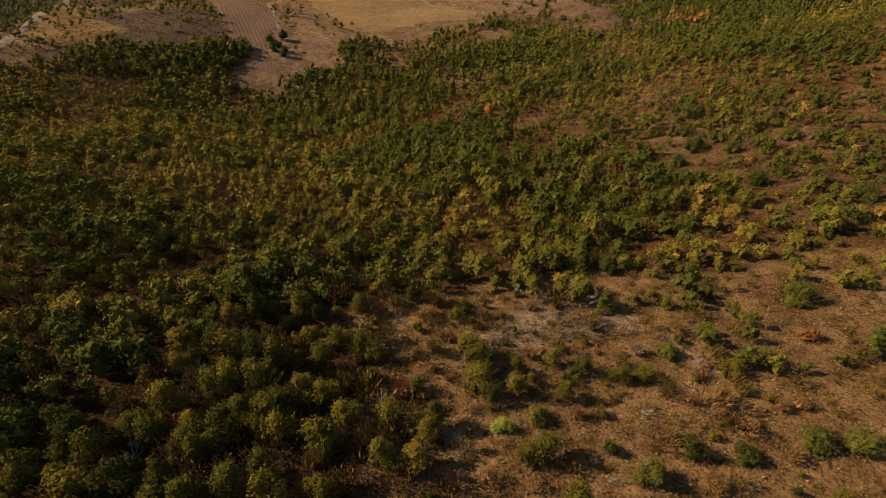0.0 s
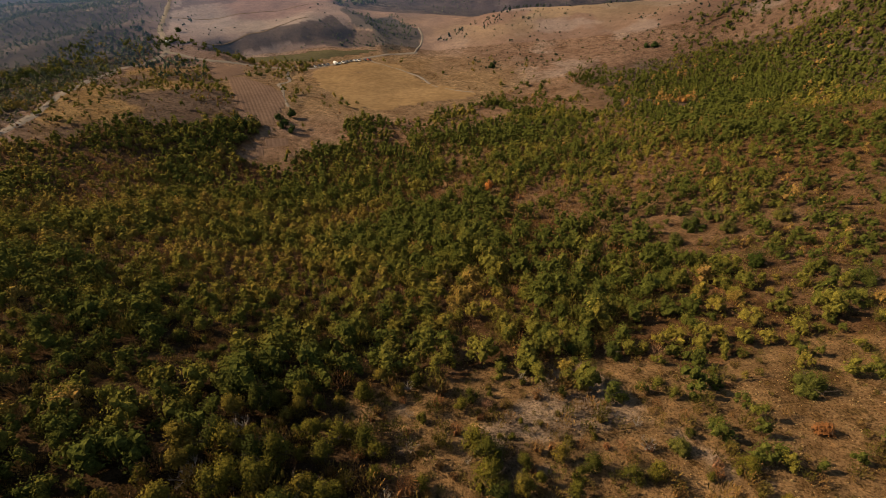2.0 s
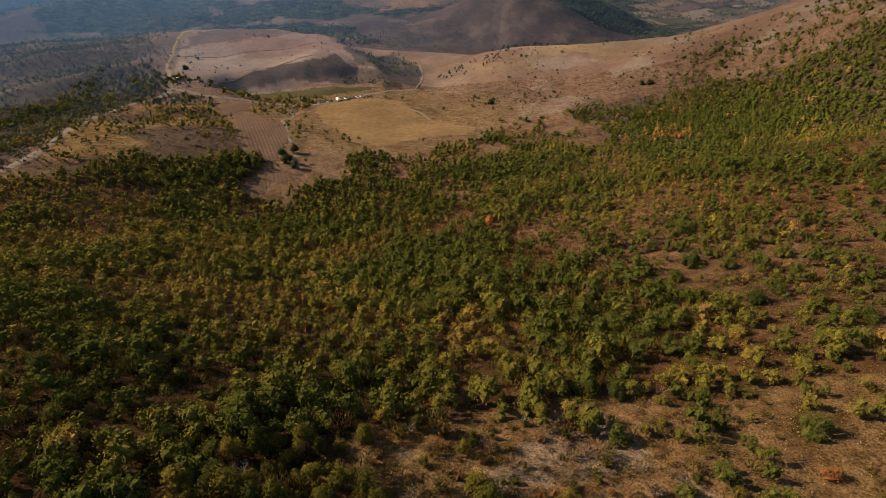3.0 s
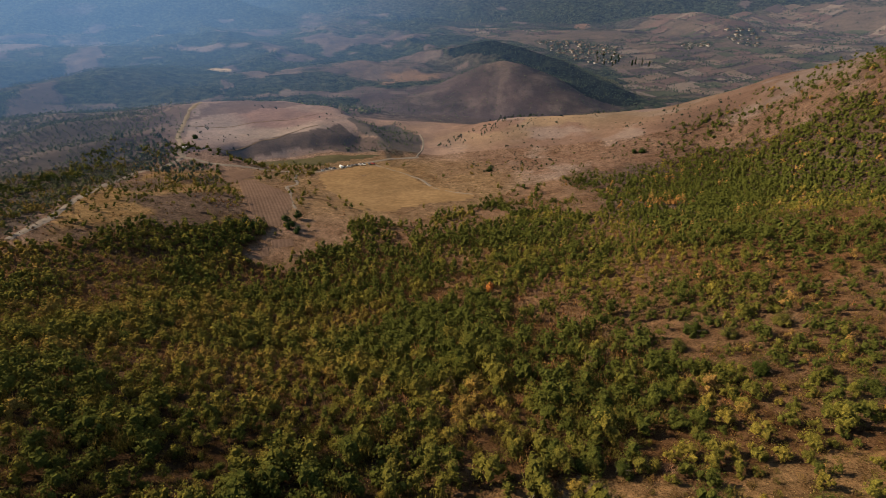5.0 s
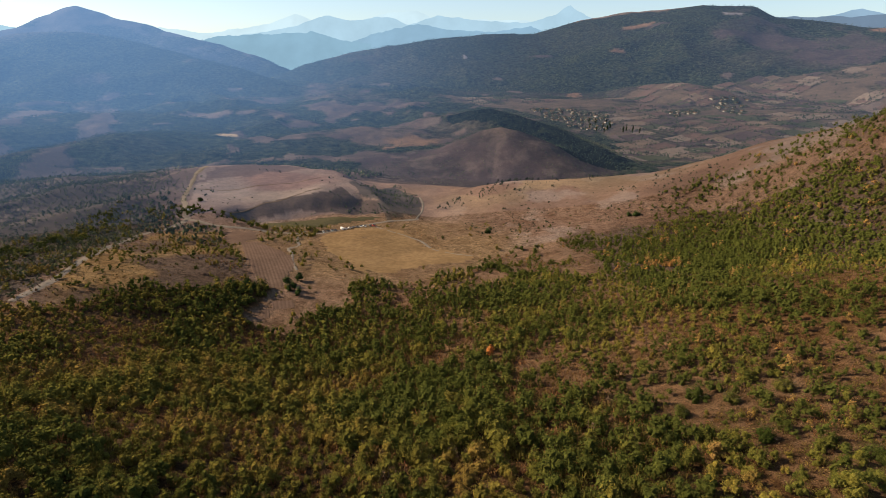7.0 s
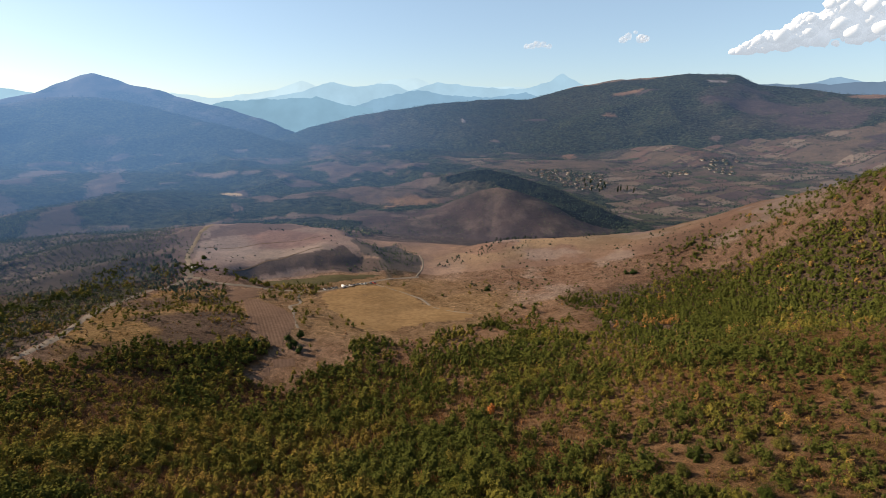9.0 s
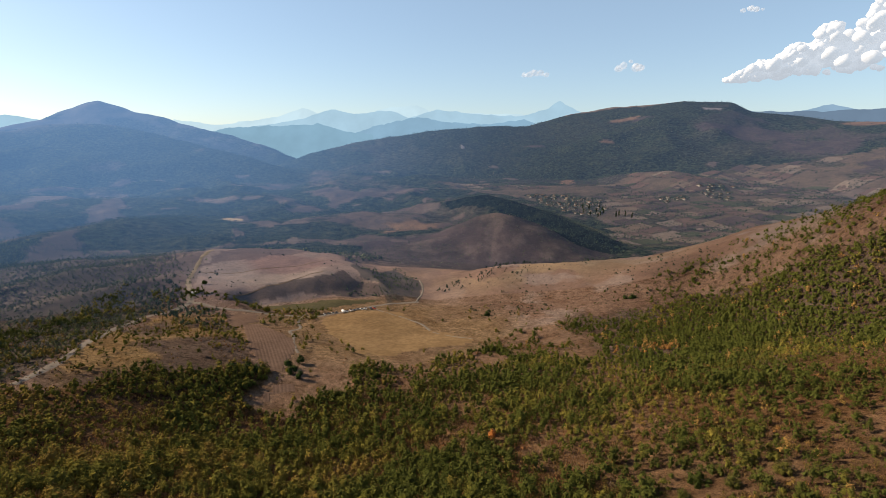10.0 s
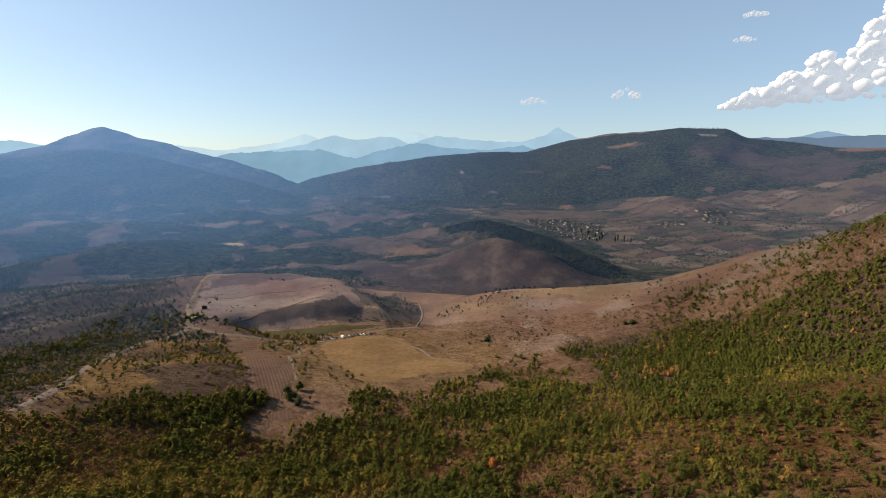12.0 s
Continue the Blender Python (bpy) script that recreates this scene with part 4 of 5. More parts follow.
def crown_quads(r, count, height, width, leaf, low=0.02, lobes=6, core=0, solid=0.63):
    """A lobed bushy crown: close inner leaf masses (core 1 pointed, 2 round, 3 domed) and loose sprays round them."""
    unit, tri = BALLS[max(core - 1, 0)]
    cen, rad = [], []
    for k in range(lobes):
        a, q = r.uniform(0, 6.28), 0.31 * r.random() ** 0.6 if k else 0.0
        rad.append(r.uniform(0.15, 0.24) * width * (1.25 if lobes < 4 else 1.0))
        top = height * (1.0 - 2.6 * q * q) * (r.uniform(0.6, 1.0) if k else 1.0)
        cen.append((q * width * math.cos(a), q * width * math.sin(a), max(top - 1.5 * rad[-1], (0.5 + low) * rad[-1])))
    cen, rad = np.array(cen), np.array(rad)
    pick = r.choice(lobes, count, p=rad ** 2 / (rad ** 2).sum())
    d = r.normal(size=(count, 3))
    d /= np.linalg.norm(d, axis=1)[:, None]
    d[:, 2] = np.where(r.random(count) < 0.6, np.abs(d[:, 2]), d[:, 2])
    p = cen[pick] + d * (rad[pick] * (0.70 + 0.55 * r.random(count)))[:, None] * np.array([1, 1, 1.5])
    p[:, 2] = np.abs(p[:, 2] - 0.03 * height) + 0.03 * height
    out = [leaf_quads(r, p, d, leaf, 0.24)]
    if core:
        for c, q in zip(cen, rad):
            k = unit * (q * solid * r.uniform(0.7, 1.08, (len(unit), 1))) * np.array([1, 1, 1.45]) + c
            k[:, 2] = np.maximum(k[:, 2], 0.0)
            out.append(k[tri].reshape(-1, 3))
    return np.vstack(out)


def broom_quads(r, count, height, width, leaf, low=0.0, lobes=5, core=0):
    """Upright wispy stems that fan out from the foot."""
    a, q = r.uniform(0, 6.28, count), r.random(count) ** 0.6
    h = (0.25 + 0.75 * r.random(count) ** 0.7) * (1.0 - 0.35 * q ** 2)
    p = np.stack([np.cos(a) * q * width * 0.5 * (0.4 + 0.6 * h), np.sin(a) * q * width * 0.5 * (0.4 + 0.6 * h), h * height * 0.92], -1)
    up = np.stack([np.cos(a) * q * 0.5, np.sin(a) * q * 0.5, np.ones(count)], -1) + r.normal(size=(count, 3)) * 0.14
    up /= np.linalg.norm(up, axis=1)[:, None]
    side = np.cross(up, r.normal(size=(count, 3)))
    side /= np.linalg.norm(side, axis=1)[:, None]
    s = leaf * (0.6 + 0.8 * r.random(count))[:, None]
    if core:
        unit, tri = BALLS[core - 1]
        body = []
        for k in range(lobes):
            a, q = r.uniform(0, 6.28), r.uniform(0.0, 0.26) * width
            k = unit * r.uniform(0.7, 1.2, (len(unit), 1)) * np.array([0.13 * width, 0.13 * width, 0.27 * height]) + np.array([q * math.cos(a), q * math.sin(a), 0.30 * height])
            k[:, 2] = np.maximum(k[:, 2], 0)
            body.append(k[tri].reshape(-1, 3))
        return np.vstack([broom_quads(r, count, height, width, leaf)] + body)
    return np.stack([p - up * s * 0.9 - side * s * 0.2, p - up * s * 0.1 + side * s * 0.3, p + up * s * 1.0], 1).reshape(-1, 3)


def spindle(bm, a, b, r0, r1, sides=5):
    """A tapered limb from a to b."""
    a, b = Vector(a), Vector(b)
    z = (b - a).normalized()
    x = z.orthogonal().normalized()
    y = z.cross(x)
    rings = [[bm.verts.new(c + (x * math.cos(k * 2 * math.pi / sides) + y * math.sin(k * 2 * math.pi / sides)) * q) for k in range(sides)] for c, q in ((a, r0), (b, r1))]
    for k in range(sides):
        bm.faces.new((rings[0][k], rings[0][(k + 1) % sides], rings[1][(k + 1) % sides], rings[1][k]))
    bm.faces.new(rings[1])


def trunk_mesh(r, height, width, limbs=6, twigs=0):
    bm = bmesh.new()
    top = (r.uniform(-0.2, 0.2), r.uniform(-0.2, 0.2), height * 0.62)
    mid = (r.uniform(-0.15, 0.15), r.uniform(-0.15, 0.15), height * 0.3)
    spindle(bm, (0, 0, -0.4), mid, 0.05 * height ** 0.8, 0.035 * height ** 0.8, 7)
    spindle(bm, mid, top, 0.035 * height ** 0.8, 0.018 * height, 6)
    for k in range(limbs):
        a = k * 2.4 + r.uniform(-0.4, 0.4)
        h0 = height * r.uniform(0.15, 0.5)
        tip = Vector((math.cos(a) * width * r.uniform(0.25, 0.42), math.sin(a) * width * r.uniform(0.25, 0.42), h0 + height * r.uniform(0.15, 0.4)))
        spindle(bm, (mid[0] * h0 / height, mid[1] * h0 / height, h0), tip, 0.02 * height, 0.006 * height, 5)
        for q in range(twigs):
            e = tip + Vector((r.uniform(-0.5, 0.5), r.uniform(-0.5, 0.5), r.uniform(0.1, 0.7))) * width * 0.3
            spindle(bm, tip * r.uniform(0.75, 1.0), e, 0.008 * height, 0.002 * height, 3)
    return bm


def place(x, y, scale=(1, 1, 1), turn=0.0, sink=0.05):
    return Matrix.Translation((x, y, float(terrain(x, y)) - sink)) @ Matrix.Rotation(turn, 4, "Z") @ Matrix.Diagonal((*scale, 1))


LANE = [(-245, 442), (-208, 432), (-178, 437), (-136, 439), (-108, 458), (-83, 481), (-29, 506)]


def clean(x, y):
    """Away from fields, tracks and mown ground."""
    bad = inside(PLOUGH, x, y) | inside(PLOUGH_FAR, x, y) | inside(PASTURE, x, y, 2) | inside(MEADOW, x, y) | inside(GAP_FIELD, x, y)
    for (x0, y0), (x1, y1) in zip(LANE, LANE[1:]):
        t = np.clip(((x - x0) * (x1 - x0) + (y - y0) * (y1 - y0)) / ((x1 - x0) ** 2 + (y1 - y0) ** 2), 0, 1)
        bad = bad | (np.hypot(x - x0 - t * (x1 - x0), y - y0 - t * (y1 - y0)) < 5)
    return ~bad


def in_open(x, y):
    o = inside(OPEN_NEAR, x, y, 4, 9)
    return o, inside(OPEN_RIGHT, x, y, 8) | ((x > 30) & (y < 75) & ~o)


def scatter(g, shift):
    """Where the scrub stands: a loose grid, thinned by how dense each place is."""
    gx, gy = np.meshgrid(np.arange(-330, 400, g), np.arange(8, 475, g))
    x = gx.ravel() + rng.uniform(-0.5, 0.5, gx.size) * g
    y = gy.ravel() + rng.uniform(-0.5, 0.5, gx.size) * g
    keep = np.abs(np.degrees(np.arctan2(x, y + 25))) < 52
    x, y = x[keep], y[keep]
    n1, n2 = fbm(x, y, 30, 4, 101 + shift), fbm(x, y, 90, 3, 111)
    scrub = inside(SCRUB, x, y, 7)
    dens = np.where(scrub, 0.74 + 0.8 * n1 + 0.4 * n2, 0.0)
    dens = np.where(scrub, dens + 0.45 * ss(4, -28, x) * ss(260, 120, y), dens)
    dens = np.where(scrub & (y > 150), 0.86 + 1.1 * n1 + 0.4 * n2 + 0.25 * ss(120, 180, x) - 0.32 * ss(250, 310, y) * ss(150, 80, x), dens)
    dens = np.where(scrub & (x < -40) & (y > 130), 1.05 + 0.7 * n1, dens)
    n3 = fbm(x, y, 17, 3, 105)
    dens = np.where(scrub, dens + (0.0 if shift else 0.22) * ss(5, 25, x) * ss(50, 62, y) * ss(125, 105, y), dens)
    dens = np.where(scrub, dens + (0.0 if shift else 0.30) * ss(30, 80, x) * ss(80, 115, y) * ss(270, 220, y), dens)
    dens = np.where(scrub, dens + 0.9 * n3 * ss(-60, -20, x) - 0.10 * ss(-40, 20, x) * ss(130, 170, y), dens)
    dens = np.where(scrub, dens * (1 - 0.5 * ss(70, 20, depth(SCRUB, x, y)) * ss(215, 245, y) * ss(-100, -80, x) * ss(150, 110, x) * ss(0.12, -0.06, n3)), dens)
    o, o2 = in_open(x, y)
    dens = np.where(o, (0.95 if shift else 0.58) + (1.5 if shift else 0.9) * n1, dens)
    o2 = o2 & scrub
    dens = np.where(o2, np.minimum(dens, (1.0 if shift else 0.72) + 0.7 * n1), dens)
    dens = np.where(scrub & ~o, dens + 0.35 * ss(40, 70, x) * ss(170, 120, y), dens)
    dens = np.where(scrub & ~o, dens + 0.35 * ss(8, -15, x) * ss(55, 80, y) * ss(260, 220, y), dens)
    bare = ~scrub & (x > -120)
    edge = ss(95, 10, np.hypot(x - 240, y - 440)) + ss(120, 40, np.hypot(x - 310, y - 340))
    dens = np.where(bare, 0.03 + 0.34 * np.minimum(edge, 1) * (1 + n1), dens)
    sp = inside(LEFT_SPARSE, x, y, 5)
    dens = np.where(sp, 0.20 + 0.6 * n1, dens)
    ls = inside(LEFT_SCRUB, x, y, 10) & ~sp
    dens = np.where(ls, 0.30 + 0.6 * n1, dens)
    gl = (x < -100) & ~scrub & ~sp & ~ls
    dens = np.where(gl, 0.2 + 0.6 * n1, dens)
    if not shift:
        dens = dens * (1 - 0.3 * ss(-15, 40, x) * ss(260, 150, y) * (0.5 - n2))
    else:
        dens = np.where(scrub & ~o, dens + 0.40 * ss(-20, 20, x) * ss(230, 180, y), dens)
    dens = np.where(inside(GAP_VIEW, x, y, 3), 0.25 * dens, dens)
    for cx, cy, tall, wide in JUNIPERS + [MAPLE, RUSTY_BUSH, BRIGHT_BUSH]:
        dens = np.where(np.hypot(x - cx, (y - cy + 0.8) * 0.8) < 0.55 * wide + 1.3, 0.0, dens)
    ok = (rng.random(len(x)) < dens) & clean(x, y)
    small = (o | o2 | bare | sp)[ok]
    x, y, n1 = x[ok], y[ok], n1[ok]
    size = rng.uniform(0.5, 1.3, len(x)) * (1 + 0.4 * n1) * np.where(small, rng.uniform(0.5, 1.1, len(x)), 1.0)
    size *= 1 + 0.3 * rng.random(len(x)) * ss(0, -12, x) * ss(130, 70, y)
    size *= 1 + 0.3 * ss(0, -60, x) * ss(110, 150, y)
    clump = fbm(x, y, 42, 3, 141) * ~small
    size *= np.clip(1 + 0.9 * clump, 0.72, 1.5)
    rim = inside(SCRUB, x, y) * (y > 190) * ss(34, 8, depth(SCRUB, x, y)) * ss(60, -20, x)
    size *= 1 - 0.3 * ss(-140, -220, x)
    size *= 1 + 0.35 * rim + 0.3 * ss(120, 180, x) * ss(200, 250, y)
    size *= 1 - 0.16 * ss(0, 40, x) * ss(240, 180, y)
    size = np.minimum(size, 1.4)
    warm = ss(-20, 60, x) * ss(230, 80, y)
    # near-left leaves tinted darker to stand in for shadow gaps
    tint = np.clip(0.28 + 0.5 * fbm(x, y, 22, 3, 131) + rng.normal(0, 0.16, len(x)) - 0.75 * clump + 0.06 * rim - 0.10 * warm - 0.12 * ss(110, 170, y) - 0.32 * ss(50, 130, x) - 0.10 * ss(100, 170, x) - 0.30 * ss(4, -12, x) * ss(125, 60, y) + 0.16 * ss(-20, -60, x) * ss(120, 170, y), 0, 0.62)
    tint = np.where((rng.random(len(x)) < 0.035 * ss(30, 100, x)), rng.uniform(0.70, 0.86, len(x)), tint)
    tint = np.where(rng.random(len(x)) < 0.0015, rng.uniform(0.72, 0.80, len(x)), tint)
    red = np.hypot((x - 138) / 24, (y - 306) / 12) < 1
    tint = np.where(red & (rng.random(len(x)) < 0.5), rng.uniform(0.82, 0.90, len(x)), tint)
    return x, y, size, tint


def spray_field(name, shape, variants, quads, leaf, mat, label, xs, ys, sizes, tints, tall=3.7, wide=4.3, low=0.02, lobes=8, category="scrub", core=0):
    """Many plants as one mass: a few crowns, turned and sized anew for each."""
    r = np.random.default_rng(len(xs) + quads)
    pool = [shape(r, quads, tall * r.uniform(0.75, 1.25), wide * r.uniform(0.8, 1.2), leaf, low, lobes, core) for _ in range(variants)]
    quads = len(pool[0]) // 3
    pick = r.integers(0, variants, len(xs))
    out = np.empty((len(xs), quads * 3, 3), np.float32)
    z = terrain(xs, ys)
    for k in range(variants):
        m = np.where(pick == k)[0]
        a, s = r.uniform(0, 6.28, len(m)), sizes[m]
        c, q = np.cos(a) * s, np.sin(a) * s
        p = pool[k]
        out[m, :, 0] = p[None, :, 0] * c[:, None] - p[None, :, 1] * q[:, None] + xs[m][:, None]
        out[m, :, 1] = p[None, :, 0] * q[:, None] + p[None, :, 1] * c[:, None] + ys[m][:, None]
        out[m, :, 2] = p[None, :, 2] * (s * r.uniform(0.8, 1.2, len(m)))[:, None] + z[m][:, None]
    v = out.reshape(-1, 3)
    ob = from_arrays(name, v, np.arange(len(v)).reshape(-1, 3), mat)
    point_attribute(ob, "tint", np.repeat(tints, quads * 3))
    # far crowns get the painted haze as well
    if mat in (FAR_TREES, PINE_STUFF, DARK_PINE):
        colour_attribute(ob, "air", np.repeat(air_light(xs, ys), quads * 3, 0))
    return tagged(ob, label, category, kind="stuff")


SX, SY, SIZE, TINT = scatter(3.4, 0)
order = np.argsort(np.hypot(SX, SY))
near, rest = order[:300], order[300:]


def band(xs, ys, sizes, tints, lo, hi, keep=None):
    d = np.hypot(xs, ys)
    m = (d >= lo) & (d < hi)
    if keep is not None:
        m &= keep
    return xs[m], ys[m], sizes[m], tints[m]


REST = (SX[rest], SY[rest], SIZE[rest], TINT[rest])
spray_field("oak_scrub", crown_quads, 14, 330, 0.23, LEAF_STUFF, "olive green oak scrub with ochre and rusty crowns", *band(*REST, 0, 120), tall=5.6, wide=6.2, lobes=9, core=3)
spray_field("oak_scrub", crown_quads, 14, 140, 0.33, LEAF_MID, "olive green oak scrub on the middle slope", *band(*REST, 120, 220), tall=5.2, wide=6.0, lobes=5, core=3)
spray_field("oak_scrub", crown_quads, 12, 26, 0.50, LEAF_MID, "low green scrub over the far slope", *band(*REST, 220, 900), tall=4.6, wide=5.5, lobes=3, core=3)

# low brown and olive brush between the oaks
BX, BY, BS, BT = scatter(2.6, 40)
BT = np.clip(BT + 0.7 * fbm(BX, BY, 35, 3, 145) + rng.normal(0.24, 0.20, len(BT)) - 0.25 * ss(80, 140, BX) - 0.22 * in_open(BX, BY)[0], 0, 1)
spray_field("low_brush", broom_quads, 14, 150, 0.25, BROOM_STUFF, "low olive and straw coloured brush between the oaks", *band(BX, BY, BS * rng.uniform(0.5, 1.6, len(BS)), BT, 0, 85), tall=2.7, wide=3.0)
spray_field("low_brush", broom_quads, 14, 60, 0.34, BROOM_STUFF, "low olive and straw coloured brush on the slope", *band(BX, BY, BS * 1.15, BT, 85, 135), tall=2.6, wide=3.4)
spray_field("low_brush", broom_quads, 12, 22, 0.42, BROOM_STUFF, "low olive and brown brush on the slope", *band(BX, BY, BS * 1.15, BT, 135, 260), tall=2.4, wide=3.4)
spray_field("low_brush", crown_quads, 12, 1, 0.4, BROOM_STUFF, "low brown brush on the far slope", *band(BX, BY, BS * 0.9, BT, 260, 480), tall=1.5, wide=3.4, lobes=1, core=3)


# dry tussocks on the open ground
def tussocks():
    x, y = rng.uniform(-40, 100, 22000), rng.uniform(10, 110, 22000)
    o, o2 = in_open(x, y)
    keep = (np.abs(np.degrees(np.arctan2(x, y + 25))) < 50) & (rng.random(len(x)) < np.where(o, 0.95, np.where(o2, 0.6, 0.2)) * (0.75 + 0.8 * fbm(x, y, 7, 3, 171)))
    x, y = x[keep], y[keep]
    return spray_field("grass_tussocks", crown_quads, 8, 1, 0.10, TUSSOCK, "dry straw coloured grass tussocks", x, y, rng.uniform(0.3, 0.75, len(x)), rng.random(len(x)), 0.36, 1.5, lobes=1, category="grass", core=3)


tussocks()


def stones():
    """Loose pale limestone, thick in patches."""
    x, y = rng.uniform(-30, 110, 60000), rng.uniform(10, 140, 60000)
    o, o2 = in_open(x, y)
    keep = (rng.random(len(x)) < ss(0.14, 0.3, fbm(x, y, 12, 4, 83)) * np.where(o | o2, 0.8, 0.12)) & (np.abs(np.degrees(np.arctan2(x, y + 25))) < 50)
    x, y = x[keep], y[keep]
    n = len(x)
    base = np.array([(1, 0, 0), (0, 1, 0), (-1, 0, 0), (0, -1, 0), (0, 0, 0.7)])
    s = rng.uniform(0.05, 0.17, (n, 1, 1))
    v = base[None] * s * rng.uniform(0.6, 1.3, (n, 5, 3))
    v[:, :, 0] += x[:, None]
    v[:, :, 1] += y[:, None]
    v[:, :, 2] += terrain(x, y)[:, None]
    f = np.array([(0, 1, 4), (1, 2, 4), (2, 3, 4), (3, 0, 4)])
    faces = (np.arange(n)[:, None, None] * 5 + f[None]).reshape(-1, 3)
    return tagged(from_arrays("loose_stones", v.reshape(-1, 3), faces, STONE), "pale loose limestone on the bare ground", "stones", kind="stuff")


stones()


# the nearest plants one by one
def build_oak(seed, height, width):
    r = np.random.default_rng(seed)
    tree = new("scrub_oak")
    part("trunk", trunk_mesh(r, height, width, 7, 3), BARK, tree)
    v = crown_quads(r, 1500, height * 1.15, width, 0.125, 0.02, 11, 3, 0.60)
    mesh_part("crown", v, np.arange(len(v)).reshape(-1, 3), LEAF_NEAR, tree)
    return tagged(tree, "low oak bush with a dense leafy crown on dry ground", "tree", "scrub oaks on the slope")


def build_broom(seed, height, width):
    r = np.random.default_rng(seed)
    bush = new("broom_bush")
    part("stem", trunk_mesh(r, height * 0.9, width, 8, 2), BARK, bush)
    v = broom_quads(r, 1500, height, width, 0.10, 0, 4, 2)
    mesh_part("foliage", v, np.arange(len(v)).reshape(-1, 3), BROOM_NEAR, bush)
    return tagged(bush, "wispy olive broom bush on stony grass", "bush", "broom bushes on the slope")


def build_dead(seed, height, width):
    r = np.random.default_rng(seed)
    bush = new("dead_bush")
    part("trunk", trunk_mesh(r, height, width, 10, 8), DEADWOOD, bush)
    return tagged(bush, "bare grey bush with dead branches", "bush", "dead bushes on the slope")


oaks = [build_oak(400 + k, 3.3 + 0.22 * (k % 6), 3.5 + 0.24 * (k % 5)) for k in range(12)]
brooms = [build_broom(500 + k, 2.2 + 0.12 * k, 2.6 + 0.15 * (k % 4)) for k in range(6)]
deads = [build_dead(600 + k, 2.2 + 0.2 * k, 2.4) for k in range(4)]
used = {}
for n, k in enumerate(near):
    x, y, s = float(SX[k]), float(SY[k]), float(SIZE[k])
    o, o2 = in_open(np.array([x]), np.array([y]))
    u = rng.random()
    if (o[0] or o2[0]) and u < 0.6 or x > -18 and u < 0.45:
        kind = brooms
    elif u > 0.9:
        kind = deads
    else:
        kind = oaks
    j = used.get(id(kind), 0)
    used[id(kind)] = j + 1
    m = place(x, y, (s, s, s * float(rng.uniform(0.85, 1.2))), float(rng.uniform(0, 6.28)))
    if j < len(kind):
        kind[j].matrix_basis = m
    else:
        copy_thing(kind[j % len(kind)], Matrix.Identity(4)).matrix_basis = m


# ---- far woods ----
def far_scatter(outline, spacing, chance, rough):
    xs, ys = [p[0] for p in outline], [p[1] for p in outline]
    gx, gy = np.meshgrid(np.arange(min(xs), max(xs), spacing), np.arange(min(ys), max(ys), spacing))
    x = gx.ravel() + rng.uniform(-0.5, 0.5, gx.size) * spacing
    y = gy.ravel() + rng.uniform(-0.5, 0.5, gx.size) * spacing
    want = (chance + 0.7 * fbm(x, y, 110, 4, 151) + 0.9 * fbm(x, y, 40, 3, 153)) * (1 - 0.9 * open_land(x, y))
    if outline is LEFT_SCRUB:
        want = want * (1 - 0.8 * ss(-45, -10, depth(PLATEAU, x, y)))
    ok = inside(outline, x, y, rough, 60) & (rng.random(len(x)) < want) & clean(x, y) & (np.abs(np.degrees(np.arctan2(x, y))) < 48)
    return x[ok], y[ok]


def far_wood(outline, spacing, chance, rough, quads, leaf, tall, wide, label, tint=(0.0, 0.8), mat=None, lobes=4):
    x, y = far_scatter(outline, spacing, chance, rough)
    n = len(x)
    return spray_field("woodland", crown_quads, 8, quads, leaf, mat or PINE_STUFF, label, x, y, rng.uniform(0.55, 1.25, n), rng.uniform(*tint, n), tall, wide, 0.05, lobes, "woodland", 1)


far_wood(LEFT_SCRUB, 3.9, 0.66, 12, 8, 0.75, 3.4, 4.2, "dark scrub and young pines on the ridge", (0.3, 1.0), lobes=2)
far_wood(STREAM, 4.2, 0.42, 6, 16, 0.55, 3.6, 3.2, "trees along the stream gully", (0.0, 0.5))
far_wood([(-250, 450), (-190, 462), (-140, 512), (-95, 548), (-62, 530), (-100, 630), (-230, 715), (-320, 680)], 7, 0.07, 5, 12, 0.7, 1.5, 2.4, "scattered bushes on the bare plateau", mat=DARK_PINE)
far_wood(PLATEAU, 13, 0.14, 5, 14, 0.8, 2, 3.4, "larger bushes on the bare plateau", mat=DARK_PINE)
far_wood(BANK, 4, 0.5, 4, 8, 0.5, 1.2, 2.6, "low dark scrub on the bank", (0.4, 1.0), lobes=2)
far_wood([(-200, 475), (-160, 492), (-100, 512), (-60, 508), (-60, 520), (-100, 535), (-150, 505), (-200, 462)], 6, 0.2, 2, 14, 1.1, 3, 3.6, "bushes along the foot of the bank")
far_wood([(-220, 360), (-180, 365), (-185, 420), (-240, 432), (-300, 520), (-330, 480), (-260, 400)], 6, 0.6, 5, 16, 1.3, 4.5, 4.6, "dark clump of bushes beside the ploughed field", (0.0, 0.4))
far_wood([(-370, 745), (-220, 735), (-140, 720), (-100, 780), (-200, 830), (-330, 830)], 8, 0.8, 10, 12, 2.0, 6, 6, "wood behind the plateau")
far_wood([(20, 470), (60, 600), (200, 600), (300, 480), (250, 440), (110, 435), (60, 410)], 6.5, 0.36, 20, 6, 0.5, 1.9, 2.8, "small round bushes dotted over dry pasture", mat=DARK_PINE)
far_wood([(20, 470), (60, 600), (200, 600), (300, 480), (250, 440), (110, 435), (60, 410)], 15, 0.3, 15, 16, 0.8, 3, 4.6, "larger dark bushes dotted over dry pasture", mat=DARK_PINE)
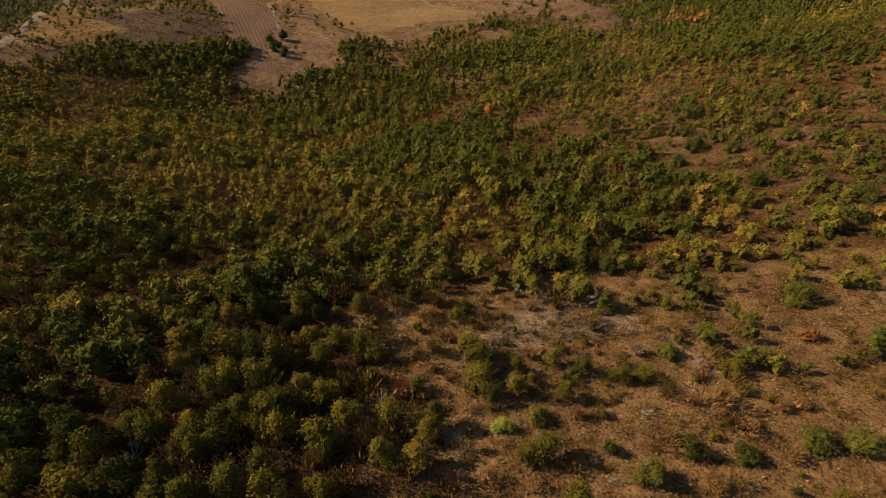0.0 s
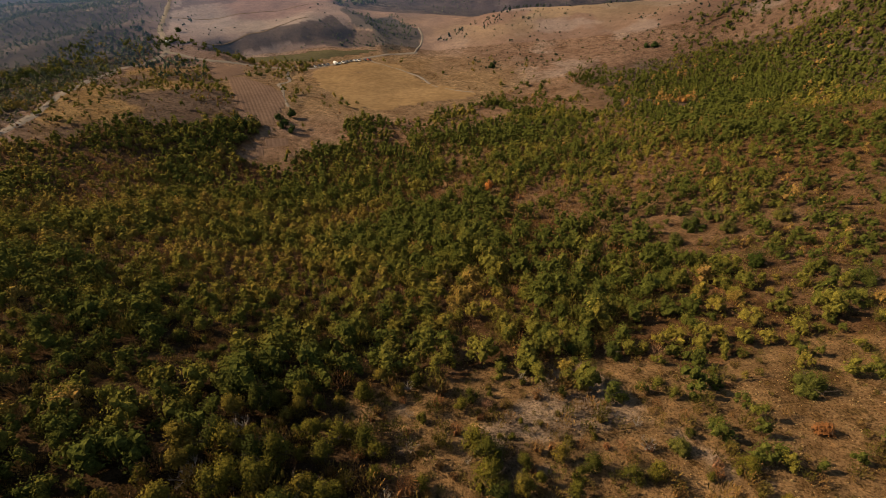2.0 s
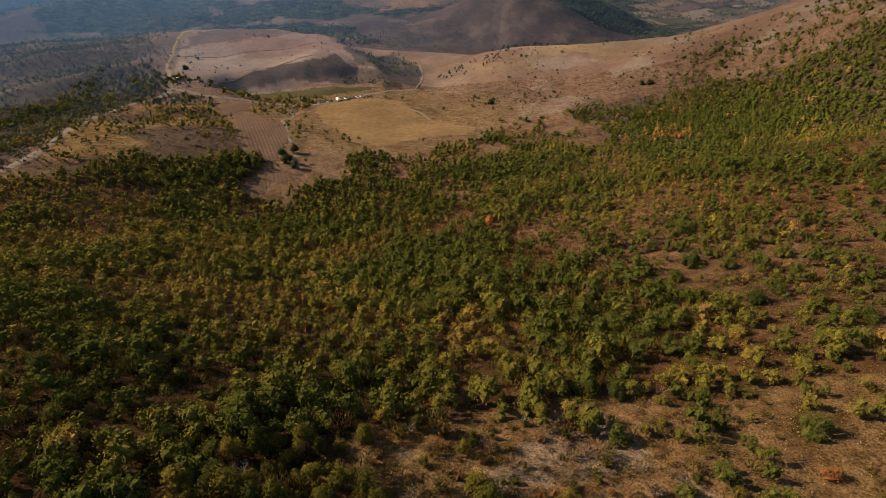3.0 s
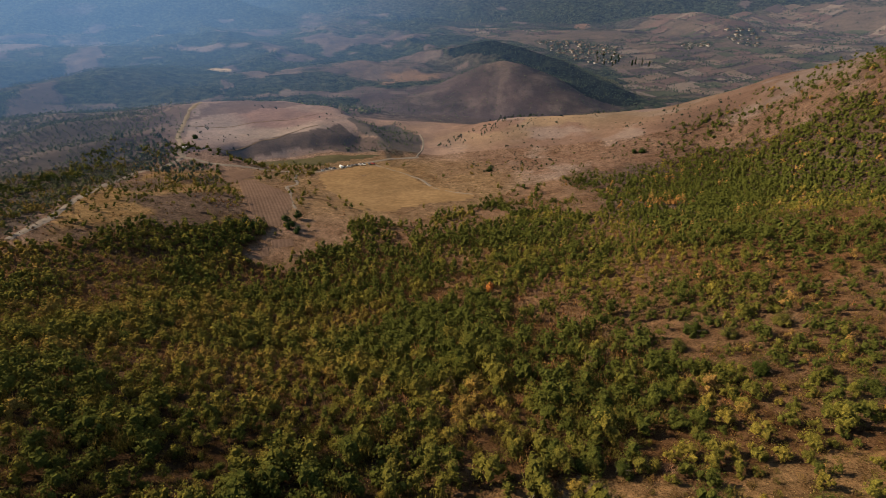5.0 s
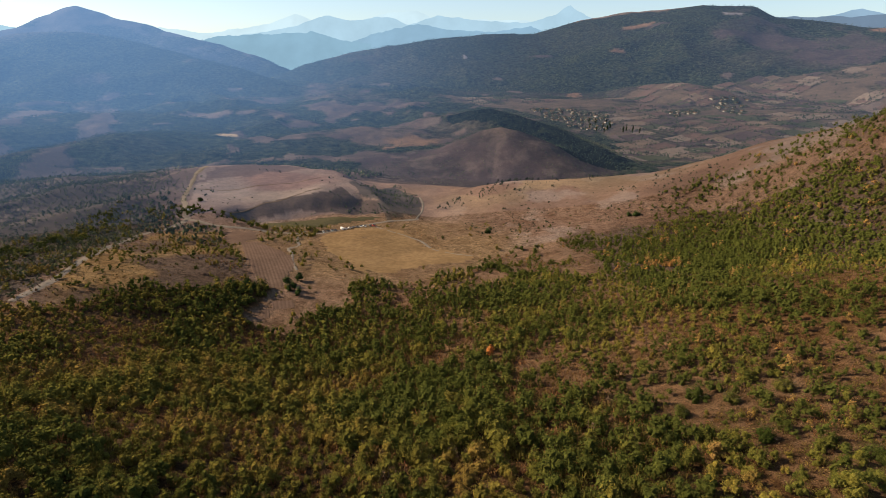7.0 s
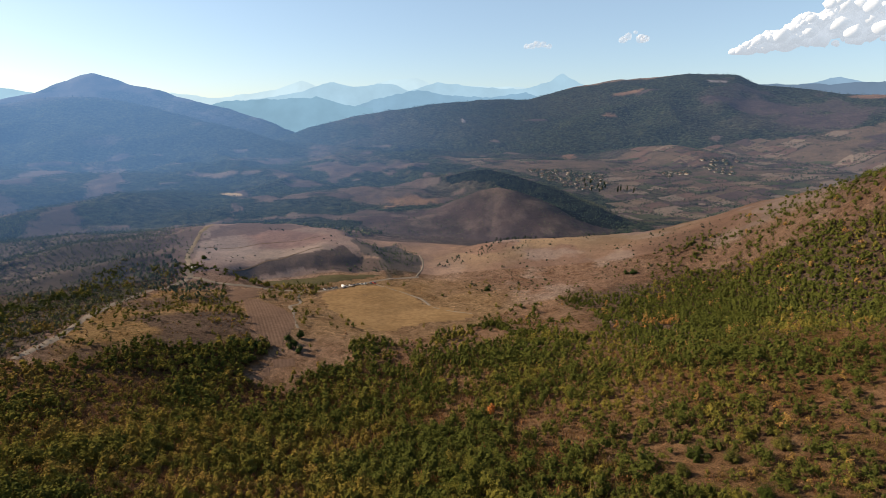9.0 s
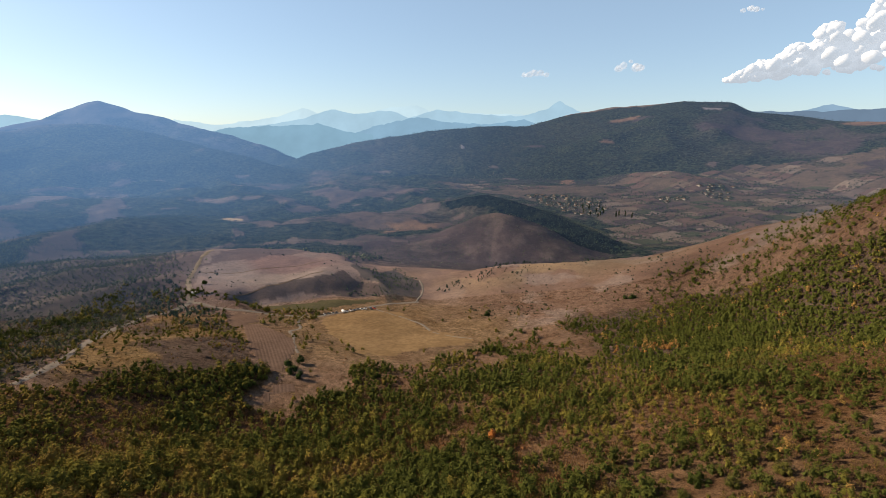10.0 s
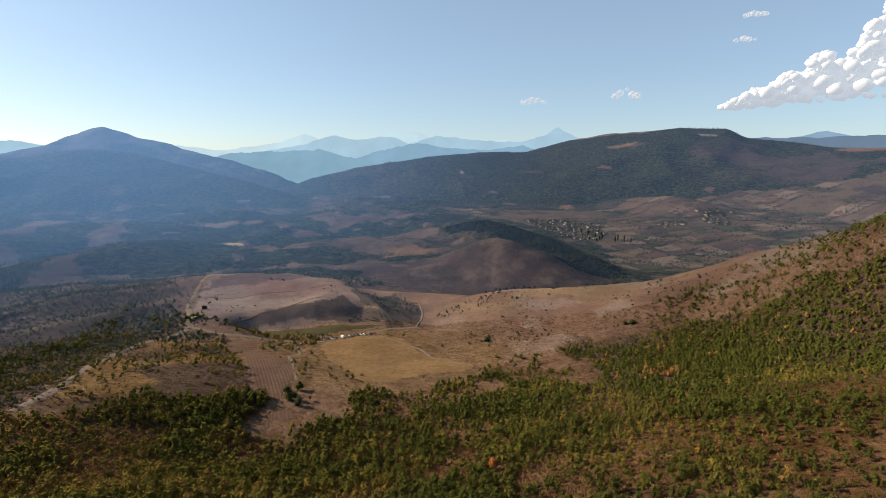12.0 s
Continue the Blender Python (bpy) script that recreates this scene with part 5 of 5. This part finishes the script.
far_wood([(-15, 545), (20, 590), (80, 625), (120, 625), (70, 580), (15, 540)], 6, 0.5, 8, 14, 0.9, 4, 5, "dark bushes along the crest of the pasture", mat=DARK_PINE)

far_wood([(-120, 780), (-40, 860), (60, 920), (110, 935), (190, 850), (240, 790), (120, 740), (-20, 740)], 9, 0.30, 8, 6, 0.8, 1.8, 3.0, "low scrub dotted over the bare cone hill", lobes=2)


def distant_trees(r0, r1, count, tall, wide, label, seed):
    """Tree tops over the far land, thick where it is wooded."""
    r = np.random.default_rng(seed)
    d = r0 * (r1 / r0) ** r.random(count)
    a = np.radians(r.uniform(-46, 46, count))
    x, y = d * np.sin(a), d * np.cos(a)
    ok = (r.random(count) < 0.10 + 0.90 * woods(x, y)) & (~inside(PLATEAU, x, y))
    x, y = x[ok], y[ok]
    n = len(x)
    # crowns in DARK_WOOD darkened likewise for the shaded flank
    tint = np.clip(0.4 + 0.9 * fbm(x, y, 120, 3, 63) + r.normal(0, 0.22, n), 0, 1) * np.where(inside(DARK_WOOD, x, y, 8), 0.25, 1.0)
    return spray_field("woodland", crown_quads, 10, 4, wide * 0.16, FAR_TREES, label, x, y, r.uniform(0.5, 1.3, n), tint, tall, wide, 0.05, 1, "woodland", 1)


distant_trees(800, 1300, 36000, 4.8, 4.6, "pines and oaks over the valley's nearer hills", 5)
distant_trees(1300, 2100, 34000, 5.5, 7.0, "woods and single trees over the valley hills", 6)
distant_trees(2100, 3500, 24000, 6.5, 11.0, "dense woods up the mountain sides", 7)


# ---- lone trees that stand out ----
def lone(name, x, y, tall, wide, quads, leaf, mat, label, seed):
    r = np.random.default_rng(seed)
    t = new(name)
    part("trunk", trunk_mesh(r, tall, wide, 6, 2), BARK, t)
    v = crown_quads(r, int(quads * 0.7), tall, wide, leaf, 0.03, 11, 2)
    mesh_part("crown", v, np.arange(len(v)).reshape(-1, 3), mat, t)
    t.matrix_basis = place(x, y)
    return tagged(t, label, "tree")


RUSTY = make_plain("rusty_leaves", (0.50, 0.17, 0.05), (0.64, 0.25, 0.07), 1.2, relief=0)
RUST_BROWN = make_plain("brown_leaves", (0.20, 0.085, 0.035), (0.30, 0.13, 0.05), 1.2, relief=0)
BRIGHT_GREEN = make_plain("fresh_green_leaves", (0.18, 0.22, 0.04), (0.30, 0.33, 0.06), 1.4, relief=0)
DARK_GREEN = make_plain("dark_needles", (0.030, 0.052, 0.018), (0.068, 0.10, 0.03), 1.0, relief=0)
lone("maple_tree", *MAPLE, 900, 0.3, RUSTY, "small maple in bright orange autumn leaf", 1)
lone("rusty_bush", *RUSTY_BUSH, 1300, 0.16, RUST_BROWN, "rust brown bush on stony ground", 2)
lone("green_bush", *BRIGHT_BUSH, 1500, 0.14, BRIGHT_GREEN, "fresh green bush beside a darker one", 3)
for n, (x, y, h, w) in enumerate(JUNIPERS):
    tagged(lone("juniper_bush", x, y, h, w, 2600, 0.15, JUNIPER, "dense dark green juniper bush on dry grass", 20 + n), group="dark bushes on the slope")
for n, (x, y, h, w) in enumerate([(38.4, 446.5, 5.5, 8.0), (177, 443, 5.5, 9.0), (171, 446, 4.5, 6.0), (-98, 291, 7.0, 6.5), (-103, 283, 7, 7), (-98, 276, 7, 8), (-92, 270, 6, 6), (-262, 503, 5, 8), (-124, 272, 7, 8), (-133, 270, 6, 8), (-118, 270, 7, 7)]):
    tagged(lone("oak_tree", x, y, h, w, 500, 0.5, DARK_GREEN, "lone dark round tree in dry grass", 60 + n), group="lone trees in the valley")

# two standing dead trees with pale wood
for n, (x, y, h) in enumerate([(12.6, 56, 2.8), (-31.7, 42.9, 4.2), (2.2, 37.9, 1.8)]):
    r = np.random.default_rng(90 + n)
    d = new("dead_tree")
    part("trunk", trunk_mesh(r, h, h * 0.8, 8, 6), DEADWOOD, d)
    d.matrix_basis = place(x, y)
    tagged(d, "standing dead tree with bare pale branches", "tree", "dead trees")


# ---- parked vehicles by the pasture ----
def box(bm, x0, x1, y0, y1, z0, z1, tx=0.0, ty=0.0):
    """A box whose top is drawn in by tx and ty."""
    v = [bm.verts.new(p) for p in ((x0, y0, z0), (x1, y0, z0), (x1, y1, z0), (x0, y1, z0), (x0 + tx, y0 + ty, z1), (x1 - tx, y0 + ty, z1), (x1 - tx, y1 - ty, z1), (x0 + tx, y1 - ty, z1))]
    for f in ((3, 2, 1, 0), (4, 5, 6, 7), (0, 1, 5, 4), (1, 2, 6, 5), (2, 3, 7, 6), (3, 0, 4, 7)):
        bm.faces.new([v[k] for k in f])
    return bm


def paint(name, colour, rough=0.35):
    m, t, b = material(name, rough)
    f = noise_tex(t, 1.5, 4)
    t.links.new(ramp(t, f, [(0.2, tuple(c * 0.85 for c in colour)), (0.8, colour)]), b.inputs["Base Color"])
    b.inputs["Specular IOR Level"].default_value = 0.5
    return m


GLASS = paint("dark_glass", (0.02, 0.025, 0.03), 0.08)
TYRE = paint("tyre_rubber", (0.02, 0.02, 0.02), 0.8)


def build_car(colour, van):
    car = new("van" if van else "car")
    ln, w, h = (5.2, 2.0, 2.3) if van else (4.3, 1.75, 0.95)
    body = part("body", box(box(bmesh.new(), -ln / 2, ln / 2, -w / 2, w / 2, 0.35, h * (0.62 if van else 1.0), 0.06, 0.04), -ln / 2 + 0.05, ln / 2 - (0.9 if van else 0.05), -w / 2 + 0.05, w / 2 - 0.05, h * (0.6 if van else 0.9), h, 0.1, 0.08), colour, car)
    if not van:
        part("cabin", box(bmesh.new(), -ln * 0.34, ln * 0.22, -w / 2 + 0.08, w / 2 - 0.08, 0.93, 1.45, 0.45, 0.12), GLASS, car, "dark glass windows")
    else:
        part("windscreen", box(bmesh.new(), ln / 2 - 0.95, ln / 2 - 0.1, -w / 2 + 0.1, w / 2 - 0.1, 1.4, 2.1, 0.3, 0.1), GLASS, car, "dark glass windscreen")
    for sx in (-0.32, 0.32):
        for sy in (-1, 1):
            bm = bmesh.new()
            bmesh.ops.create_cone(bm, cap_ends=True, segments=12, radius1=0.33, radius2=0.33, depth=0.22, matrix=Matrix.Translation((sx * ln, sy * (w / 2 - 0.1), 0.33)) @ Matrix.Rotation(math.pi / 2, 4, "X"))
            part("wheel", bm, TYRE, car)
    return car


paints = [paint("white_paint", (0.5, 0.5, 0.5)), paint("silver_paint", (0.4, 0.41, 0.42)), paint("dark_paint", (0.03, 0.035, 0.045)), paint("red_paint", (0.3, 0.03, 0.02))]
PARKED = [(0, False), (2, False), (1, False), (2, False), (0, True), (1, False), (0, False), (2, False), (2, False), (1, False), (0, False), (2, False), (3, False)]
WORDS = ("white", "silver grey", "dark", "red")
for n, (c, van) in enumerate(PARKED):
    car = build_car(paints[c], van)
    x = -121 + n * 3.4 + (2.5 if n > 3 else 0) + (2 if n > 10 else 0)
    y = 456 + n * 2.05 + rng.uniform(-0.8, 0.8) - 4
    car.matrix_basis = place(x, y, turn=2.2 + float(rng.uniform(-0.3, 0.3)), sink=-0.22)
    tagged(car, f"{WORDS[c]} {'camper van' if van else 'car'} parked in a row beside the pasture", "van" if van else "car", "parked vehicles")
white_van = build_car(paints[0], True)
white_van.matrix_basis = place(-256, 468, turn=0.6, sink=-0.25)
tagged(white_van, "white van parked alone on the plateau track", "van")


# ---- the village and its fields ----
def build_house(w, d, h, pitch):
    house = new("house")
    wall = box(bmesh.new(), -w / 2, w / 2, -d / 2, d / 2, -1.5, h)
    wall_ob = part("wall", wall, PLASTER, house)
    bm = bmesh.new()
    e = 0.5
    v = [bm.verts.new(p) for p in ((-w / 2 - e, -d / 2 - e, h - 0.1), (w / 2 + e, -d / 2 - e, h - 0.1), (w / 2 + e, d / 2 + e, h - 0.1), (-w / 2 - e, d / 2 + e, h - 0.1), (-w / 2 - e, 0, h + pitch), (w / 2 + e, 0, h + pitch))]
    for f in ((0, 1, 5, 4), (2, 3, 4, 5), (0, 4, 3), (1, 2, 5), (3, 2, 1, 0)):
        bm.faces.new([v[k] for k in f])
    part("roof", bm, ROOF_TILE, house)
    for sx in (-0.28, 0.0, 0.28):
        part("window", box(bmesh.new(), w * sx - 0.5, w * sx + 0.5, -d / 2 - 0.05, -d / 2 + 0.1, h * 0.5, h * 0.5 + 1.4), GLASS, house)
    return tagged(house, "plastered village house with a clay tile roof", "house", "village houses")


houses = [build_house(*q) for q in ((9, 7, 2.8, 1.8), (8, 7, 3.0, 1.7), (12, 8, 2.8, 1.9), (8, 7, 3.6, 1.6), (14, 9, 3.0, 2.0), (10, 8, 3.0, 1.8))]
VILLAGE = [((289, 1700), (419, 1730), (496, 1561), (479, 1400), (399, 1349), (318, 1430)), ((690, 1590), (794, 1640), (752, 1520), (683, 1493)), ((880, 1740), (1048, 1780), (884, 1526), (845, 1620))]
plots = []
for outline, want in zip(VILLAGE, (84, 14, 26)):
    xs, ys = [p[0] for p in outline], [p[1] for p in outline]
    got = 0
    for _ in range(4000):
        x, y = rng.uniform(min(xs), max(xs)), rng.uniform(min(ys), max(ys))
        if got < want and inside(list(outline), np.array([x]), np.array([y]))[0] and all((x - a) ** 2 + (y - b) ** 2 > 13 ** 2 for a, b in plots):
            plots.append((x, y))
            got += 1
for n, (x, y) in enumerate(plots):
    m = place(x, y, turn=float(rng.choice([0.3, 0.3 + math.pi / 2, 0.5, 2.0])) + float(rng.uniform(-0.15, 0.15)), sink=0.2)
    if n < len(houses):
        houses[n].matrix_basis = m
    else:
        copy_thing(houses[int(rng.integers(0, len(houses)))], m)

CROPS = [make_plain("crop_soil", *q, 0.02, relief=0, air=True) for q in (((0.092, 0.065, 0.056), (0.115, 0.083, 0.071)), ((0.122, 0.095, 0.074), (0.152, 0.122, 0.096)), ((0.056, 0.062, 0.038), (0.070, 0.075, 0.049)),
                                                                          ((0.148, 0.120, 0.100), (0.178, 0.148, 0.126)), ((0.063, 0.050, 0.049), (0.078, 0.063, 0.061)))]
NAMES = ("brown ploughed field", "straw coloured field", "green crop field", "pale stubble field", "dark fallow field")
hedge_x, hedge_y = [], []
for i in range(-6, 28):
    for j in range(-6, 24):
        a = 0.35 + rng.uniform(-0.07, 0.07)
        u0, v0 = i * 62 + rng.uniform(-22, 22), 1090 + j * 52 + rng.uniform(-16, 16)
        w, d = rng.uniform(52, 84), rng.uniform(44, 64)
        quad = []
        for du, dv in ((0, 0), (w, rng.uniform(-4, 4)), (w + rng.uniform(-6, 6), d), (rng.uniform(-6, 6), d)):
            uu, vv = u0 + du - 300, v0 + dv - 1300
            quad.append((300 + uu * math.cos(a) - vv * math.sin(a), 1300 + uu * math.sin(a) + vv * math.cos(a)))
        cx, cy = sum(p[0] for p in quad) / 4, sum(p[1] for p in quad) / 4
        if not inside(VALLEY, np.array([cx]), np.array([cy]), 20, 100)[0] or inside(DARK_WOOD, np.array([cx]), np.array([cy]))[0]:
            continue
        if any(inside(list(o), np.array([cx]), np.array([cy]))[0] for o in VILLAGE):
            continue
        if fbm(cx, cy, 260, 3, 95) > 0.2 and cy > 1500 or rng.random() < 0.04:
            continue
        k = int(rng.choice(5, p=(0.26, 0.26, 0.12, 0.2, 0.16)))
        ob = drape("field", quad, CROPS[k], 26, rng.uniform(0.7, 1.5), NAMES[k] + " on the valley floor", "field")
        where = np.array([v.co[:2] for v in ob.data.vertices])
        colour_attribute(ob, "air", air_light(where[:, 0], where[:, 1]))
        for p, q, dense in ((0, 1, 0.8), (0, 3, 0.5)):
            if rng.random() < 0.8:
                for s in np.arange(0, 1, 0.08):
                    if rng.random() < dense:
                        hedge_x.append(quad[p][0] + (quad[q][0] - quad[p][0]) * s + rng.uniform(-2, 2))
                        hedge_y.append(quad[p][1] + (quad[q][1] - quad[p][1]) * s - 2 + rng.uniform(-2, 2))
for x, y in plots:
    for _ in range(13):
        hedge_x.append(x + rng.uniform(-16, 16))
        hedge_y.append(y + rng.uniform(-16, 16))
hx, hy = np.array(hedge_x), np.array(hedge_y)
spray_field("hedgerow", crown_quads, 8, 4, 1.6, FAR_TREES, "dark hedgerow trees between the valley fields", hx, hy, rng.uniform(0.5, 1.5, len(hx)), 0.5 * rng.random(len(hx)), 7, 8, 0.02, 4, "hedge", 1)


# tall poplars beside the village
def build_poplar(seed, tall):
    r = np.random.default_rng(seed)
    t = new("poplar_tree")
    part("trunk", trunk_mesh(r, tall * 0.6, 1.6, 4, 0), BARK, t)
    n = 160
    h = r.random(n)
    q = 1.9 * np.sin(np.pi * np.clip(h * 0.92 + 0.06, 0, 1)) ** 0.7 * (0.6 + 0.5 * r.random(n))
    a = r.uniform(0, 6.28, n)
    d = np.stack([np.cos(a), np.sin(a), 0.4 + 0 * a], -1)
    p = np.stack([np.cos(a) * q, np.sin(a) * q, 1.0 + h * (tall - 1)], -1)
    v = leaf_quads(r, p, d, 1.1)
    mesh_part("crown", v, np.arange(len(v)).reshape(-1, 3), POPLAR, t)
    return tagged(t, "tall slim dark poplar at the edge of the fields", "tree", "poplars by the village")


POPLAR = make_plain("poplar_leaves", (0.018, 0.03, 0.012), (0.04, 0.055, 0.02), 0.5, relief=0)
for n in range(16):
    s = n / 16
    u = np.random.default_rng(700 + n)
    x = 395 + 135 * (s if n % 3 else u.random()) + u.uniform(-9, 9)
    y = 1330 + 120 * (1 - s if n % 2 else u.random()) + u.uniform(-12, 12)
    build_poplar(720 + n, u.uniform(9, 17)).matrix_basis = place(x, y, sink=0.3)


# ---- clouds ----
def thin_cloud():
    """Cloud so thin that most of the sky shows through."""
    m = CLOUD.copy()
    m.name = "thin_cloud"
    t = m.node_tree
    mix = node(t, "ShaderNodeMixShader", Fac=0.68)
    clear = t.nodes.new("ShaderNodeBsdfTransparent")
    t.links.new(t.nodes["Principled BSDF"].outputs[0], mix.inputs[1])
    t.links.new(clear.outputs[0], mix.inputs[2])
    t.links.new(mix.outputs[0], t.nodes["Material Output"].inputs["Surface"])
    return m


def build_cloud(name, lumps, label, seed, mat):
    """A heap of lumps: place and radius of each."""
    bm = bmesh.new()
    bmesh.ops.create_icosphere(bm, subdivisions=2, radius=1.0)
    unit = np.array([v.co[:] for v in bm.verts])
    tri = np.array([[v.index for v in f.verts] for f in bm.faces])
    bm.free()
    vs, fs = [], []
    for n, (x, y, z, q) in enumerate(lumps):
        k = 1 + 0.5 * fbm(unit[:, 0] * 2 + n * 3.1, unit[:, 1] * 2 + unit[:, 2] * 1.7, 1.1, 4, seed + n)
        vs.append(unit * k[:, None] * np.array([q, q, q * 0.82]) + np.array([x, y, z]))
        fs.append(tri + n * len(unit))
    ob = from_arrays(name, np.vstack(vs), np.vstack(fs), mat, True)
    return tagged(ob, label, "cloud", kind="structure")


def sky_point(bearing, height, distance):
    b, h = radians(bearing), radians(height)
    return distance * math.sin(b) * math.cos(h), distance * math.cos(b) * math.cos(h), 214 + distance * math.sin(h)


def heap(outline, base, count, size, label, seed, mat=CLOUD, distance=4250):
    """A cumulus: its top's outline in degrees over its flat base."""
    r = np.random.default_rng(seed)
    b, h = np.array(outline, float).T
    lumps = []
    for _ in range(count):
        q = r.uniform(b[0], b[-1])
        top = np.interp(q, b, h)
        s = r.uniform(0.3, 1.0) * size * min(1.0, 0.45 + (top - base) / 4)
        u = r.random() ** 0.7
        lumps.append((*sky_point(q, base + s * 0.6 + max(top - s - base - s * 0.6, 0) * u, distance + r.uniform(-180, 180)), math.tan(radians(s)) * distance))
    return build_cloud("cloud", lumps, label, seed, mat)


THIN = thin_cloud()
heap([(28.6, 6.5), (30, 7.2), (31.2, 8.0), (32.5, 8.0), (34, 9.4), (35, 9.0), (36, 10.9), (37.2, 10.4), (38, 9.8), (39, 12.0), (40.2, 13.6), (41.5, 17), (46, 19)], 5.9, 520, 0.72, "tall white cumulus cloud with a flat base", 11)
heap([(8.6, 7.4), (10, 8.2), (11.5, 7.5)], 7.2, 9, 0.6, "small white puff of cloud", 12, THIN)
heap([(18.4, 7.9), (19.5, 8.9), (21, 7.9)], 7.5, 9, 0.7, "small white puff of cloud over the mountain", 13, THIN)
heap([(28.8, 12.2), (30, 12.7), (31.4, 12.2)], 11.9, 8, 0.5, "thin wisp of white cloud", 14, THIN)
heap([(29.2, 14.3), (30.5, 14.7), (32.4, 14.3)], 14.1, 8, 0.5, "thin wisp of white cloud high up", 15, THIN)
